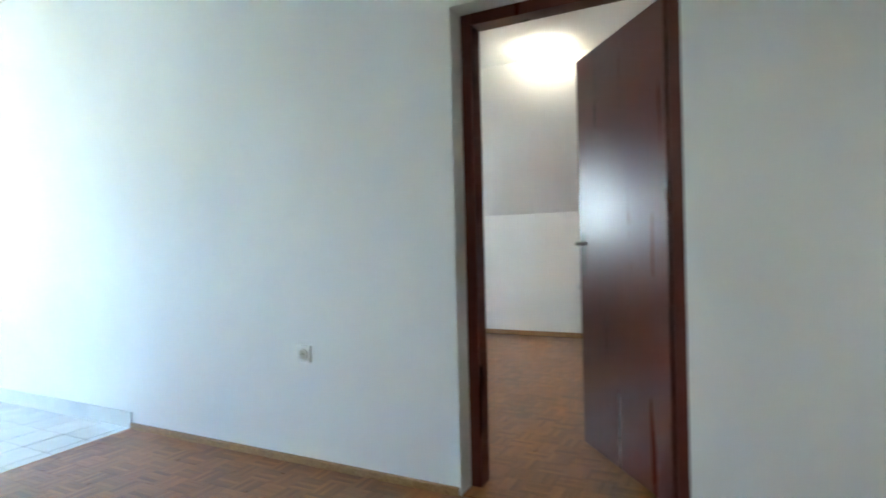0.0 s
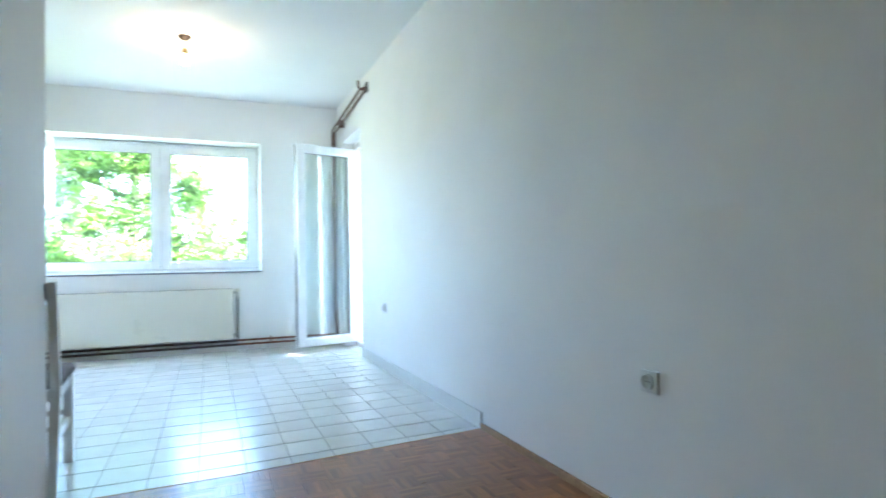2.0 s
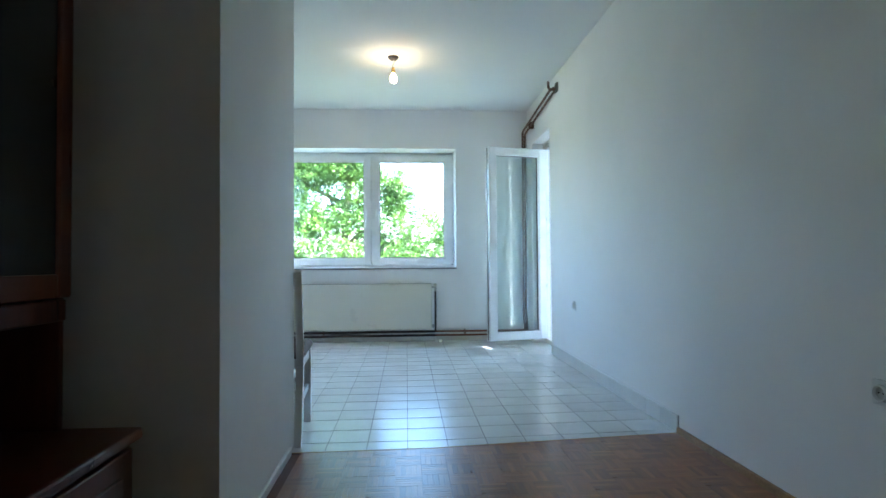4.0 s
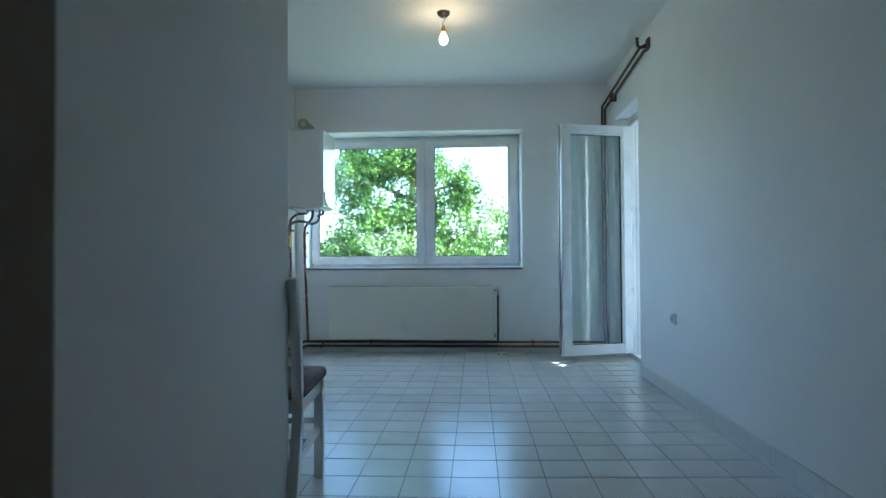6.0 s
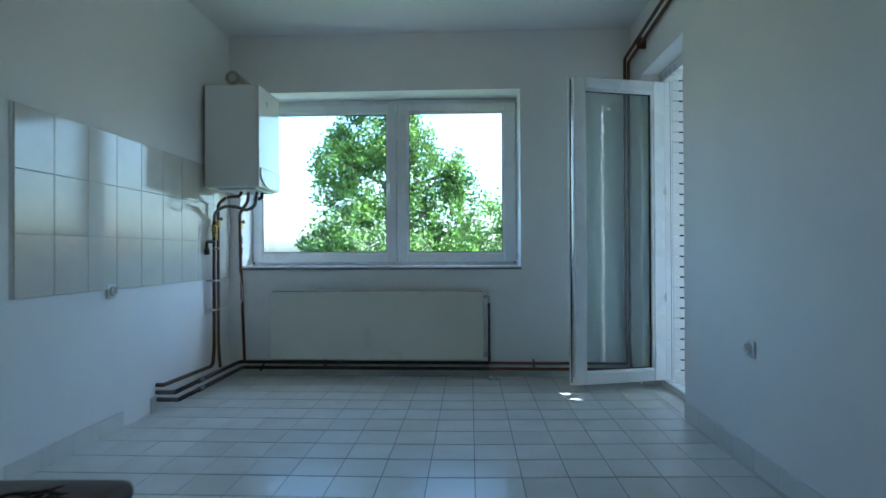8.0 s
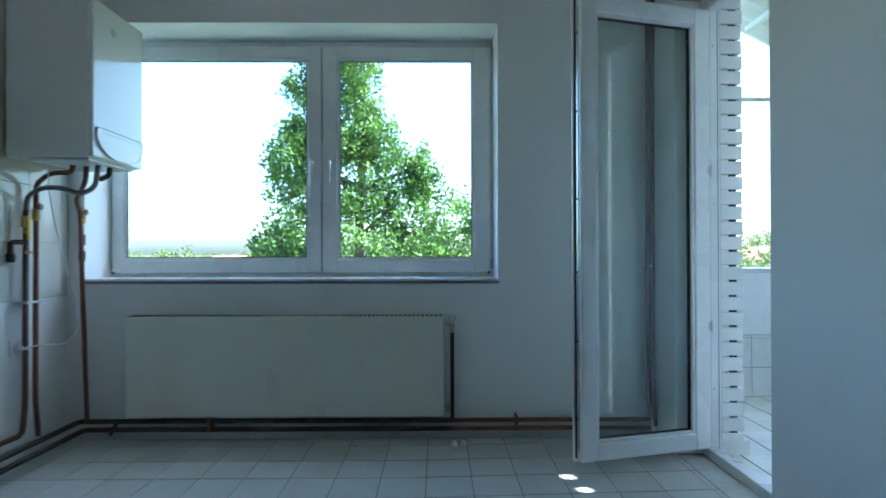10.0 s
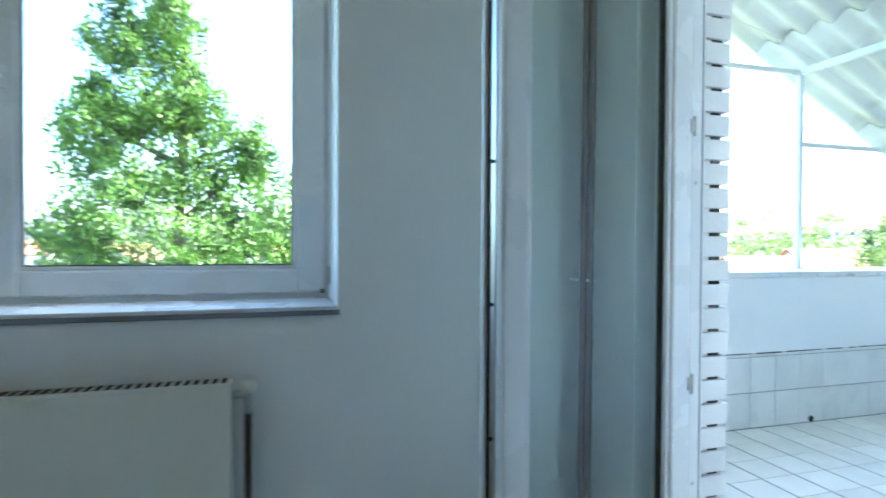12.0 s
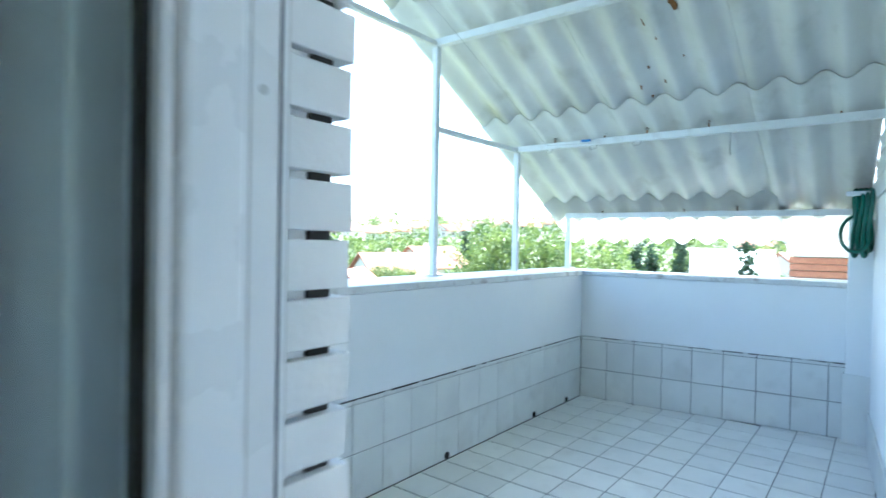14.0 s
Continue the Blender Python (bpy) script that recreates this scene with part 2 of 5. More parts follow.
M_LEAFDK = leaf_material("conifer_leaves", (0.02, 0.045, 0.02), (0.05, 0.085, 0.035))
M_HOUSE = material("pale_render", (0.62, 0.58, 0.5), 0.9, vary=0.06, scale=0.6, bump=0.01, per_object=0.15)
M_ROOFTILE = material("red_roof_tiles", (0.33, 0.14, 0.085), 0.85, vary=0.2, scale=1.5, bump=0.05, grain=6, per_object=0.25)
M_DARKGLASS = material("dark_window_glass", (0.03, 0.035, 0.04), 0.1, vary=0.1, bump=0.0)
M_FABRIC = material("grey_brown_seat_fabric", (0.15, 0.12, 0.11), 0.9, vary=0.12, scale=8, bump=0.002, grain=250)
M_SWIRL = material("black_swirl_fabric", (0.012, 0.010, 0.010), 0.9, vary=0.1, bump=0.001, grain=250)
M_SILL = material("grey_sill_edge", (0.2, 0.21, 0.24), 0.4, vary=0.08, bump=0.0)

# ---- mesh helpers ----


def link(name, bm, mat, parent=None, label="", smooth=False):
    me = bpy.data.meshes.new(name)
    bmesh.ops.recalc_face_normals(bm, faces=bm.faces[:])
    bm.to_mesh(me)
    bm.free()
    me.materials.append(mat)
    if smooth:
        for f in me.polygons:
            f.use_smooth = True
    ob = new(name, me)
    if parent:
        ob.parent = parent
    if label:
        ob["label"] = label
    return ob


def part(name, bm, mat, parent, label="", smooth=False):
    return link(name, bm, mat, parent, label, smooth)


def empty(name, place=(0, 0, 0), turn=0.0):
    ob = new(name)
    ob.empty_display_size = 0.1
    ob.matrix_basis = pose(*place, 0, 0, turn)
    return ob


def box(bm, x0, x1, y0, y1, z0, z1, bevel=0.0, seg=2):
    r = bmesh.ops.create_cube(bm, size=1.0, matrix=Matrix.Translation(((x0 + x1) / 2, (y0 + y1) / 2, (z0 + z1) / 2)) @ Matrix.Diagonal((x1 - x0, y1 - y0, z1 - z0, 1)))
    if bevel:
        es = list({e for v in r["verts"] for e in v.link_edges})
        bmesh.ops.bevel(bm, geom=es, offset=bevel, segments=seg, affect="EDGES", profile=0.5)
    return bm


def one_box(x0, x1, y0, y1, z0, z1, bevel=0.0, seg=2):
    return box(bmesh.new(), x0, x1, y0, y1, z0, z1, bevel, seg)


def rounded(points, radius, steps=5):
    """The line through the points with its corners rounded."""
    pts = [Vector(p) for p in points]
    out = [pts[0]]
    for a, b, c in zip(pts, pts[1:], pts[2:]):
        u, v = (a - b), (c - b)
        r = min(radius, u.length * 0.45, v.length * 0.45)
        p, q = b + u.normalized() * r, b + v.normalized() * r
        for i in range(steps + 1):
            s = i / steps
            out.append(p * (1 - s) ** 2 + b * 2 * s * (1 - s) + q * s * s)
    out.append(pts[-1])
    return out


def tube(bm, points, r, seg=10, bend=0.0, closed=False):
    """A round bar along the points; r may be one radius or a list."""
    pts = rounded(points, bend) if bend else [Vector(p) for p in points]
    n = len(pts)
    rs = r if isinstance(r, (list, tuple)) else [r] * n
    rings, up = [], None
    for i, p in enumerate(pts):
        a = pts[(i - 1) % n] if (i or closed) else p
        b = pts[(i + 1) % n] if (i < n - 1 or closed) else p
        d = (b - a).normalized()
        if up is None:
            up = d.orthogonal().normalized()
        up = (up - d * up.dot(d)).normalized()
        side = d.cross(up)
        rings.append([bm.verts.new(p + (up * math.cos(2 * math.pi * k / seg) + side * math.sin(2 * math.pi * k / seg)) * rs[i]) for k in range(seg)])
    for i in range(n if closed else n - 1):
        a, b = rings[i], rings[(i + 1) % n]
        for k in range(seg):
            bm.faces.new((a[k], a[(k + 1) % seg], b[(k + 1) % seg], b[k]))
    if not closed:
        bm.faces.new(rings[0])
        bm.faces.new(rings[-1][::-1])
    return bm


def one_tube(points, r, seg=10, bend=0.0, closed=False):
    return tube(bmesh.new(), points, r, seg, bend, closed)


def lathe(bm, profile, place=(0, 0, 0), seg=24, axis="z"):
    """A turned body from (radius, height) pairs."""
    rings = []
    for r, h in profile:
        ring = []
        for k in range(seg):
            a = 2 * math.pi * k / seg
            c, s = r * math.cos(a), r * math.sin(a)
            v = {"z": (c, s, h), "x": (h, c, s), "y": (c, h, s)}[axis]
            ring.append(bm.verts.new(Vector(place) + Vector(v)))
        rings.append(ring)
    for a, b in zip(rings, rings[1:]):
        for k in range(seg):
            bm.faces.new((a[k], a[(k + 1) % seg], b[(k + 1) % seg], b[k]))
    bm.faces.new(rings[0][::-1])
    bm.faces.new(rings[-1])
    return bm


def plate(bm, outline, axis, lo, hi):
    """A flat piece with the outline (pairs in the two other axes), from lo to hi along the axis."""
    def at(p, h):
        return {"x": (h, p[0], p[1]), "y": (p[0], h, p[1]), "z": (p[0], p[1], h)}[axis]
    a = [bm.verts.new(at(p, lo)) for p in outline]
    b = [bm.verts.new(at(p, hi)) for p in outline]
    n = len(outline)
    bm.faces.new(a)
    bm.faces.new(b[::-1])
    for i in range(n):
        bm.faces.new((a[i], a[(i + 1) % n], b[(i + 1) % n], b[i]))
    return bm


def structure(name, bm, mat, label, category):
    return tagged(link(name, bm, mat), label, category, kind="structure")

# ---- plan ----
WX = 1.60          # long wall of hall and kitchen
LX = -1.73         # kitchen's wall with the boiler
WY = 7.70          # kitchen's window wall
CZ = 2.83          # ceiling
EDGE = 3.895       # where parquet meets tiles at the long wall
EDGE_LINE = ((-0.5, 3.745), (0.25, 3.765), (1.6, 3.90))   # the slanting seam between them
NICHE0, NICHE1 = 6.600, 7.43    # recess of the terrace door
PX = -0.50         # side of the pier
PY0 = 2.70         # face of the pier towards the hall
TY = 8.58          # terrace: inner face of the long parapet
TX = 5.32          # terrace: inner face of the short parapet
TW = 6.76          # terrace: house wall

# floors
structure("floor", one_box(-1.2, 1.75, -0.9, 3.74, -0.25, -0.006), M_UNDER, "brown oak mosaic parquet floor of the hall", "floor")
floor_hall = bpy.data.objects["floor"]
floor_kitchen = structure("floor_kitchen", one_box(LX - 0.2, 1.88, 3.74, WY + 0.3, -0.25, -0.0018), M_GROUT, "white square floor tiles with dark joints", "floor")
floor_bedroom = structure("floor_bedroom", one_box(1.752, 6.0, -0.7, 4.9, -0.25, -0.006), M_UNDER, "brown oak mosaic parquet floor of the bedroom", "floor")
floor_terrace = structure("floor_terrace", one_box(1.882, TX + 0.35, TW - 0.1, TY + 0.35, -0.25, -0.0035), M_TGROUT, "pale square terrace tiles with grey joints", "floor")

# long wall with the bedroom door's opening and the recess of the terrace door
DY0, DY1, DZ = 0.85, 1.725, 2.02
bm = bmesh.new()
box(bm, WX, 1.75, -0.9, DY0, -0.2, CZ)
box(bm, WX, 1.75, DY0, DY1, DZ, CZ)
box(bm, WX, 1.75, DY1, NICHE0, -0.2, CZ)
box(bm, WX, 1.88, NICHE0, NICHE1, 2.36, CZ)
box(bm, WX, 1.88, NICHE1, WY, -0.2, CZ)
wall_east = structure("wall_east", bm, M_WALL, "white painted wall with a doorway and door recess", "wall")
# window wall
WINX0, WINX1, WINZ0, WINZ1 = -1.63, 0.705, 0.878, 2.352
bm = bmesh.new()
box(bm, LX - 0.2, WINX0, WY, WY + 0.38, -0.2, CZ)
box(bm, WINX1, 1.88, WY, WY + 0.38, -0.2, CZ)
box(bm, WINX0, WINX1, WY, WY + 0.38, -0.2, WINZ0)
box(bm, WINX0, WINX1, WY, WY + 0.38, WINZ1, CZ)
structure("wall_north", bm, M_WALL, "white painted wall around the wide window", "wall")
structure("wall_west", one_box(LX - 0.2, LX, 3.76, WY, -0.2, CZ), M_WALL, "white painted kitchen wall behind the boiler", "wall")
# pier between hall and kitchen
bm = bmesh.new()
box(bm, -2.6, PX, PY0, 3.76, -0.2, CZ)
box(bm, LX, PX, 3.76, 3.88, -0.2, CZ)
structure("wall_pier", bm, M_WALL, "white painted wall projecting between hall and kitchen", "wall")
# the opening is added to let fill light reach the long wall
bm = bmesh.new()
box(bm, -1.35, -1.2, 0.95, PY0, -0.2, CZ)
box(bm, -1.35, -1.2, -0.75, 0.95, 2.45, CZ)
structure("wall_hall_west", bm, M_WALL, "white painted hall wall with an opening added for the fill light", "wall")
# added unseen room beyond the opening, holding the hall's fill light
structure("floor_fill_room", one_box(-4.4, -1.2, -0.9, 1.1, -0.25, -0.004), M_UNDER, "brown floor of the added unseen fill-light room", "floor")
structure("wall_fill_room_north", one_box(-4.4, -1.35, 0.95, 1.1, -0.2, CZ), M_WALL, "white painted wall of the added unseen fill-light room", "wall")
structure("wall_fill_room_south", one_box(-4.4, -1.2, -0.9, -0.75, -0.2, CZ), M_WALL, "white painted wall of the added unseen fill-light room", "wall")
structure("wall_fill_room_west", one_box(-4.55, -4.4, -0.9, 1.1, -0.2, CZ), M_WALL, "white painted end wall of the added unseen fill-light room", "wall")
structure("ceiling_fill_room", one_box(-4.55, -2.6, -0.9, 1.1, CZ, CZ + 0.2), M_CEIL, "white painted ceiling of the added unseen fill-light room", "ceiling")
structure("wall_south", one_box(-1.2, WX, -0.9, -0.75, -0.2, CZ), M_WALL, "white painted end wall of the hall", "wall")
structure("ceiling", one_box(-2.6, 1.88, -0.9, WY + 0.38, CZ, CZ + 0.2), M_CEIL, "white painted flat ceiling", "ceiling")

# bedroom beyond the dark door
bm = bmesh.new()
box(bm, 1.75, 6.0, -0.85, -0.7, -0.2, 2.9)
structure("wall_bedroom_south", bm, M_WALL, "white painted bedroom end wall", "wall")
bm = bmesh.new()
box(bm, 1.75, 3.72, 4.9, 5.05, -0.2, 2.9)
box(bm, 4.28, 6.0, 4.9, 5.05, -0.2, 2.9)
box(bm, 3.72, 4.28, 4.9, 5.05, -0.2, 0.95)
box(bm, 3.72, 4.28, 4.9, 5.05, 1.9, 2.9)
structure("wall_bedroom_north", bm, M_WALL, "white painted bedroom end wall with a window", "wall")
structure("wall_bedroom_knee", one_box(5.66, 5.85, -0.7, 4.9, -0.2, 1.385), M_WALL, "low white knee wall under the sloped ceiling", "wall")
bm = bmesh.new()
plate(bm, [(5.95, 1.10), (5.95, 1.40), (4.30, 2.90), (1.75, 2.90), (1.75, 2.70), (4.38, 2.70), (5.66, 1.385)], "y", -0.7, 4.9)
structure("ceiling_bedroom", bm, M_CEIL, "white bedroom ceiling that slopes to a knee wall", "ceiling")

# baseboards of oak in the hall and bedroom
bm = bmesh.new()
box(bm, WX - 0.018, WX, DY1 + 0.004, EDGE, -0.012, 0.035, 0.005)
box(bm, WX - 0.018, WX, -0.75, DY0 - 0.004, -0.012, 0.035, 0.005)
structure("baseboard", bm, M_OAKTRIM, "low pale oak quarter-round baseboard", "baseboard")
bm = bmesh.new()
box(bm, 5.64, 5.66, -0.7, 4.9, -0.012, 0.045, 0.006)
structure("baseboard_bedroom", bm, M_OAKTRIM, "low oak baseboard along the knee wall", "baseboard")
structure("baseboard_pier", one_box(PX, PX + 0.016, PY0, 3.745, -0.012, 0.03, 0.005), M_SKIRT, "low worn whitish baseboard along the pier", "baseboard")
# border strip where parquet meets tiles
structure("trim", plate(bmesh.new(), [(x, y - 0.004) for x, y in EDGE_LINE] + [(x, y + 0.004) for x, y in reversed(EDGE_LINE)], "z", -0.012, 0.001), M_OAKTRIM, "thin oak strip between parquet and tiles", "trim")

# ---- bedroom door ----
door = empty("door_1", (WX, 0, 0))
tagged(door, "dark brown varnished wooden door standing open into the bedroom", "door", kind="structure")
FX0, FX1 = 0.10, 0.19
part("door_jamb", one_box(FX0, FX1, DY0, DY0 + 0.05, 0, DZ, 0.004), M_DARKWOOD, door)
part("door_jamb", one_box(FX0, FX1, DY1 - 0.05, DY1, 0, DZ, 0.004), M_DARKWOOD, door)
part("door_head", one_box(FX0, FX1, DY0 + 0.05, DY1 - 0.05, DZ - 0.05, DZ, 0.004), M_DARKWOOD, door)
LEAF_TURN = 38.5
leaf_pose = Matrix.Translation((0.19, DY0 + 0.055, 0)) @ pose(0, 0, 0, 0, 0, LEAF_TURN)


def place_part(ob, m):
    ob.matrix_local = m
    return ob


leaf = place_part(part("door_leaf", one_box(0, 0.77, -0.02, 0.02, 0.02, 1.955, 0.004), M_DARKWOOD, door), leaf_pose)
for side in (1, -1):
    bm = bmesh.new()
    box(bm, 0.705, 0.735, side * 0.021 - 0.002, side * 0.021 + 0.002, 0.87, 1.08, 0.0015)
    part("handle_plate", bm, M_HANDLE, leaf, "dark bronze escutcheon plate")
    bm = one_tube([(0.72, side * 0.02, 1.03), (0.72, side * 0.065, 1.03), (0.60, side * 0.068, 1.03)], 0.009, 10, 0.02)
    part("door_handle", bm, M_HANDLE, leaf, "dark bronze lever handle", True)
for z in (0.25, 1.75):
    part("hinge", one_tube([(-0.006, -0.022, z), (-0.006, -0.022, z + 0.09)], 0.008, 10), M_STEEL, leaf, "", True)
part("lock_face", one_box(0.769, 0.7715, -0.01, 0.01, 0.88, 1.08), M_STEEL, leaf)

# ---- window ----
win = empty("window_1", (0, WY, 0))
tagged(win, "wide white plastic double casement window, closed", "window", kind="structure")
FY0, FY1 = 0.245, 0.315
MX = -0.345


def bar_frame(name, x0, x1, z0, z1, w, y0, y1, parent, bevel=0.006):
    """Four bars of a rectangular frame, mitre hidden by butting them."""
    part(name, one_box(x0, x0 + w, y0, y1, z0, z1, bevel), M_PVC, parent)
    part(name, one_box(x1 - w, x1, y0, y1, z0, z1, bevel), M_PVC, parent)
    part(name, one_box(x0 + w - 0.004, x1 - w + 0.004, y0 + 0.002, y1 - 0.002, z0, z0 + w, bevel), M_PVC, parent)
    part(name, one_box(x0 + w - 0.004, x1 - w + 0.004, y0 + 0.002, y1 - 0.002, z1 - w, z1, bevel), M_PVC, parent)


bar_frame("window_frame", WINX0 + 0.004, WINX1 - 0.004, WINZ0 + 0.018, WINZ1 - 0.004, 0.05, FY0 + 0.02, FY1, win)
part("mullion", one_box(MX - 0.03, MX + 0.03, FY0 + 0.022, FY1 - 0.002, WINZ0 + 0.08, WINZ1 - 0.054, 0.005), M_PVC, win)
# each sash: outer edges, glass edges, and the side of its handle
for x0, x1, gx0, gx1, hs in ((WINX0 + 0.010, MX - 0.003, -1.533, -0.440, 1), (MX + 0.003, WINX1 - 0.017, -0.236, 0.572, -1)):
    z0, z1, gz0, gz1 = WINZ0 + 0.043, 2.312, 1.018, 2.220
    sash = part("sash", one_box(x0, gx0 - 0.014, FY0, FY1 - 0.03, z0, z1, 0.009, 3), M_PVC, win)
    part("sash_bar", one_box(gx1 + 0.014, x1, FY0, FY1 - 0.03, z0, z1, 0.009, 3), M_PVC, sash)
    part("sash_bar", one_box(gx0 - 0.018, gx1 + 0.018, FY0 + 0.0005, FY1 - 0.032, z0, gz0 - 0.014, 0.009, 3), M_PVC, sash)
    part("sash_bar", one_box(gx0 - 0.018, gx1 + 0.018, FY0 + 0.0005, FY1 - 0.032, gz1 + 0.014, z1, 0.009, 3), M_PVC, sash)
    for a in ((gx0 - 0.016, gx0, gz0 - 0.016, gz1 + 0.016), (gx1, gx1 + 0.016, gz0 - 0.016, gz1 + 0.016), (gx0 - 0.001, gx1 + 0.001, gz0 - 0.016, gz0), (gx0 - 0.001, gx1 + 0.001, gz1, gz1 + 0.016)):
        part("glazing_bead", one_box(a[0], a[1], FY0 + 0.009, FY1 - 0.034, a[2], a[3], 0.005), M_PVC, sash)
    bm = bmesh.new()
    for a in ((gx0, gx0 + 0.004, gz0, gz1), (gx1 - 0.004, gx1, gz0, gz1), (gx0 + 0.004, gx1 - 0.004, gz0, gz0 + 0.004), (gx0 + 0.004, gx1 - 0.004, gz1 - 0.004, gz1)):
        box(bm, a[0], a[1], FY0 + 0.012, FY0 + 0.02, a[2], a[3])
    part("gasket", bm, M_GASKET, sash, "dark glazing gasket")
    pane = part("pane", one_box(gx0 + 0.001, gx1 - 0.001, FY0 + 0.021, FY0 + 0.027, gz0 + 0.001, gz1 - 0.001), M_PANE, sash, "clear glass pane")
    pane.visible_shadow = False
    # small dark drain notch at the outer lower corner of the sash
    ncx = x0 + 0.012 if hs == 1 else x1 - 0.012
    part("corner_cap", one_box(ncx - 0.009, ncx + 0.009, FY0 - 0.002, FY0 + 0.003, z0 - 0.004, z0 + 0.012, 0.002), M_SILL, sash, "dark hinge cap at the lower corner")
    hx = x1 - 0.052 if hs == 1 else x0 + 0.052
    hz = 1.60
    bm = bmesh.new()
    box(bm, hx - 0.014, hx + 0.014, FY0 - 0.011, FY0, hz - 0.035, hz + 0.035, 0.004)
    tube(bm, [(hx, FY0 - 0.008, hz), (hx, FY0 - 0.045, hz), (hx - hs * 0.0, FY0 - 0.05, hz - 0.13)], 0.008, 8, 0.015)
    part("window_handle", bm, M_PVC, sash, "white lever handle")
    for z in (z0 + 0.03, z1 - 0.06):
        ex = x0 + 0.002 if hs == 1 else x1 + 0.006
        part("hinge", one_tube([(ex, FY0 + 0.004, z), (ex, FY0 + 0.004, z + 0.06)], 0.008, 8), M_PVCGREY, sash, "", True)
part("window_sill", one_box(WINX0 + 0.001, WINX1 - 0.001, -0.006, FY0 + 0.02, WINZ0 - 0.001, WINZ0 + 0.022, 0.004), M_PVC, win, "white plastic inner sill")
part("sill_edge", one_box(WINX0 - 0.002, WINX1 + 0.006, -0.014, -0.005, WINZ0 - 0.006, WINZ0 + 0.010, 0.002), M_SILL, win, "dark grey front edge of the sill")

# bedroom window, the bright shine on the dark door
win2 = empty("window_2", (0, 4.97, 0))
tagged(win2, "white plastic bedroom window letting in daylight", "window", kind="structure")
bar_frame("window_frame", 3.724, 4.276, 0.954, 1.896, 0.07, 0.0, 0.06, win2)
pane2 = part("pane", one_box(3.792, 4.208, 0.026, 0.032, 1.022, 1.828), M_PANE, win2, "clear glass pane")
pane2.visible_shadow = False

# ---- terrace door ----
td = empty("door_2", (1.735, 0, 0))
tagged(td, "white plastic glazed terrace door standing open inward", "door", kind="structure")
JY0, JY1, JZ = NICHE0 + 0.004, NICHE1 - 0.002, 2.34
part("door_jamb", one_box(0, 0.07, JY1 - 0.062, JY1, 0, JZ, 0.005), M_PVC, td)
part("door_jamb", one_box(0, 0.07, JY0, JY0 + 0.062, 0, JZ, 0.005), M_PVC, td)
part("door_head", one_box(0.002, 0.068, JY0 + 0.06, JY1 - 0.06, JZ - 0.06, JZ, 0.005), M_PVC, td)
part("threshold", one_box(-0.002, 0.072, JY0 + 0.06, JY1 - 0.06, 0.0, 0.05, 0.006), M_PVC, td)
part("jamb_filler", one_box(0.005, 0.065, JY0 - 0.0035, JY0 - 0.0005, 0, JZ, 0.0), M_WALL, td)
part("head_filler", one_box(0.005, 0.065, JY0, JY1, JZ + 0.001, 2.36, 0.0), M_WALL, td)
part("jamb_lip", one_box(-0.006, 0.014, JY1 - 0.072, JY1 - 0.058, 0.05, JZ - 0.05, 0.005, 3), M_PVC, td)
# no groove is cut: a grey strip carries its shade as colour
part("jamb_line", one_box(0.018, 0.0205, JY1 - 0.0632, JY1 - 0.060, 0.05, JZ - 0.05), M_PVCGREY, td, "grey strip painted as groove shade on the jamb")
part("jamb_line", one_box(0.056, 0.060, JY1 - 0.0632, JY1 - 0.060, 0.05, JZ - 0.05), M_SILL, td, "dark seal in the jamb")
bm = bmesh.new()
box(bm, 0.074, 0.079, JY1 - 0.05, JY1 - 0.004, 0.05, JZ - 0.05)
part("seal_strip", bm, M_PVCGREY, td, "grey-white outer cover strip")
for z in (0.35, 1.29, 2.1):
    part("screw", lathe(bmesh.new(), [(0.006, JY1 - 0.063), (0.006, JY1 - 0.0605)], (0.035, 0, z), 10, "y"), M_STEEL, td, "screw head")
LT = math.degrees(math.atan2(7.195 - 7.383, 1.03 - 1.733))
lm = Matrix.Translation((-0.002, JY1 - 0.045, 0)) @ pose(0, 0, 0, 0, 0, LT)
LW, LZ0, LZ1 = 0.725, 0.050, 2.28
SW = 0.085          # width of the leaf's frame members
tl = place_part(part("door_leaf", one_box(0, SW, -0.035, 0.035, LZ0, LZ1, 0.010, 3), M_PVC, td), lm)
part("stile", one_box(LW - SW, LW, -0.035, 0.035, LZ0, LZ1, 0.010, 3), M_PVC, tl)
part("rail", one_box(SW - 0.004, LW - SW + 0.004, -0.0345, 0.0345, LZ0, LZ0 + SW, 0.010, 3), M_PVC, tl)
part("rail", one_box(SW - 0.004, LW - SW + 0.004, -0.0345, 0.0345, LZ1 - SW, LZ1, 0.010, 3), M_PVC, tl)
bm = bmesh.new()
g0, g1 = SW + 0.012, SW + 0.018
for a in ((g0, g1, LZ0 + g0, LZ1 - g0), (LW - g1, LW - g0, LZ0 + g0, LZ1 - g0), (g1, LW - g1, LZ0 + g0, LZ0 + g1), (g1, LW - g1, LZ1 - g1, LZ1 - g0)):
    box(bm, a[0], a[1], -0.010, 0.010, a[2], a[3])
part("gasket", bm, M_GASKET, tl, "dark glazing gasket")
b0, b1 = SW - 0.002, SW + 0.014
for a in ((b0, b1, LZ0 + b0, LZ1 - b0), (LW - b1, LW - b0, LZ0 + b0, LZ1 - b0), (b1 - 0.001, LW - b1 + 0.001, LZ0 + b0, LZ0 + b1), (b1 - 0.001, LW - b1 + 0.001, LZ1 - b1, LZ1 - b0)):
    part("glazing_bead", one_box(a[0], a[1], -0.025, 0.025, a[2], a[3], 0.006), M_PVC, tl)
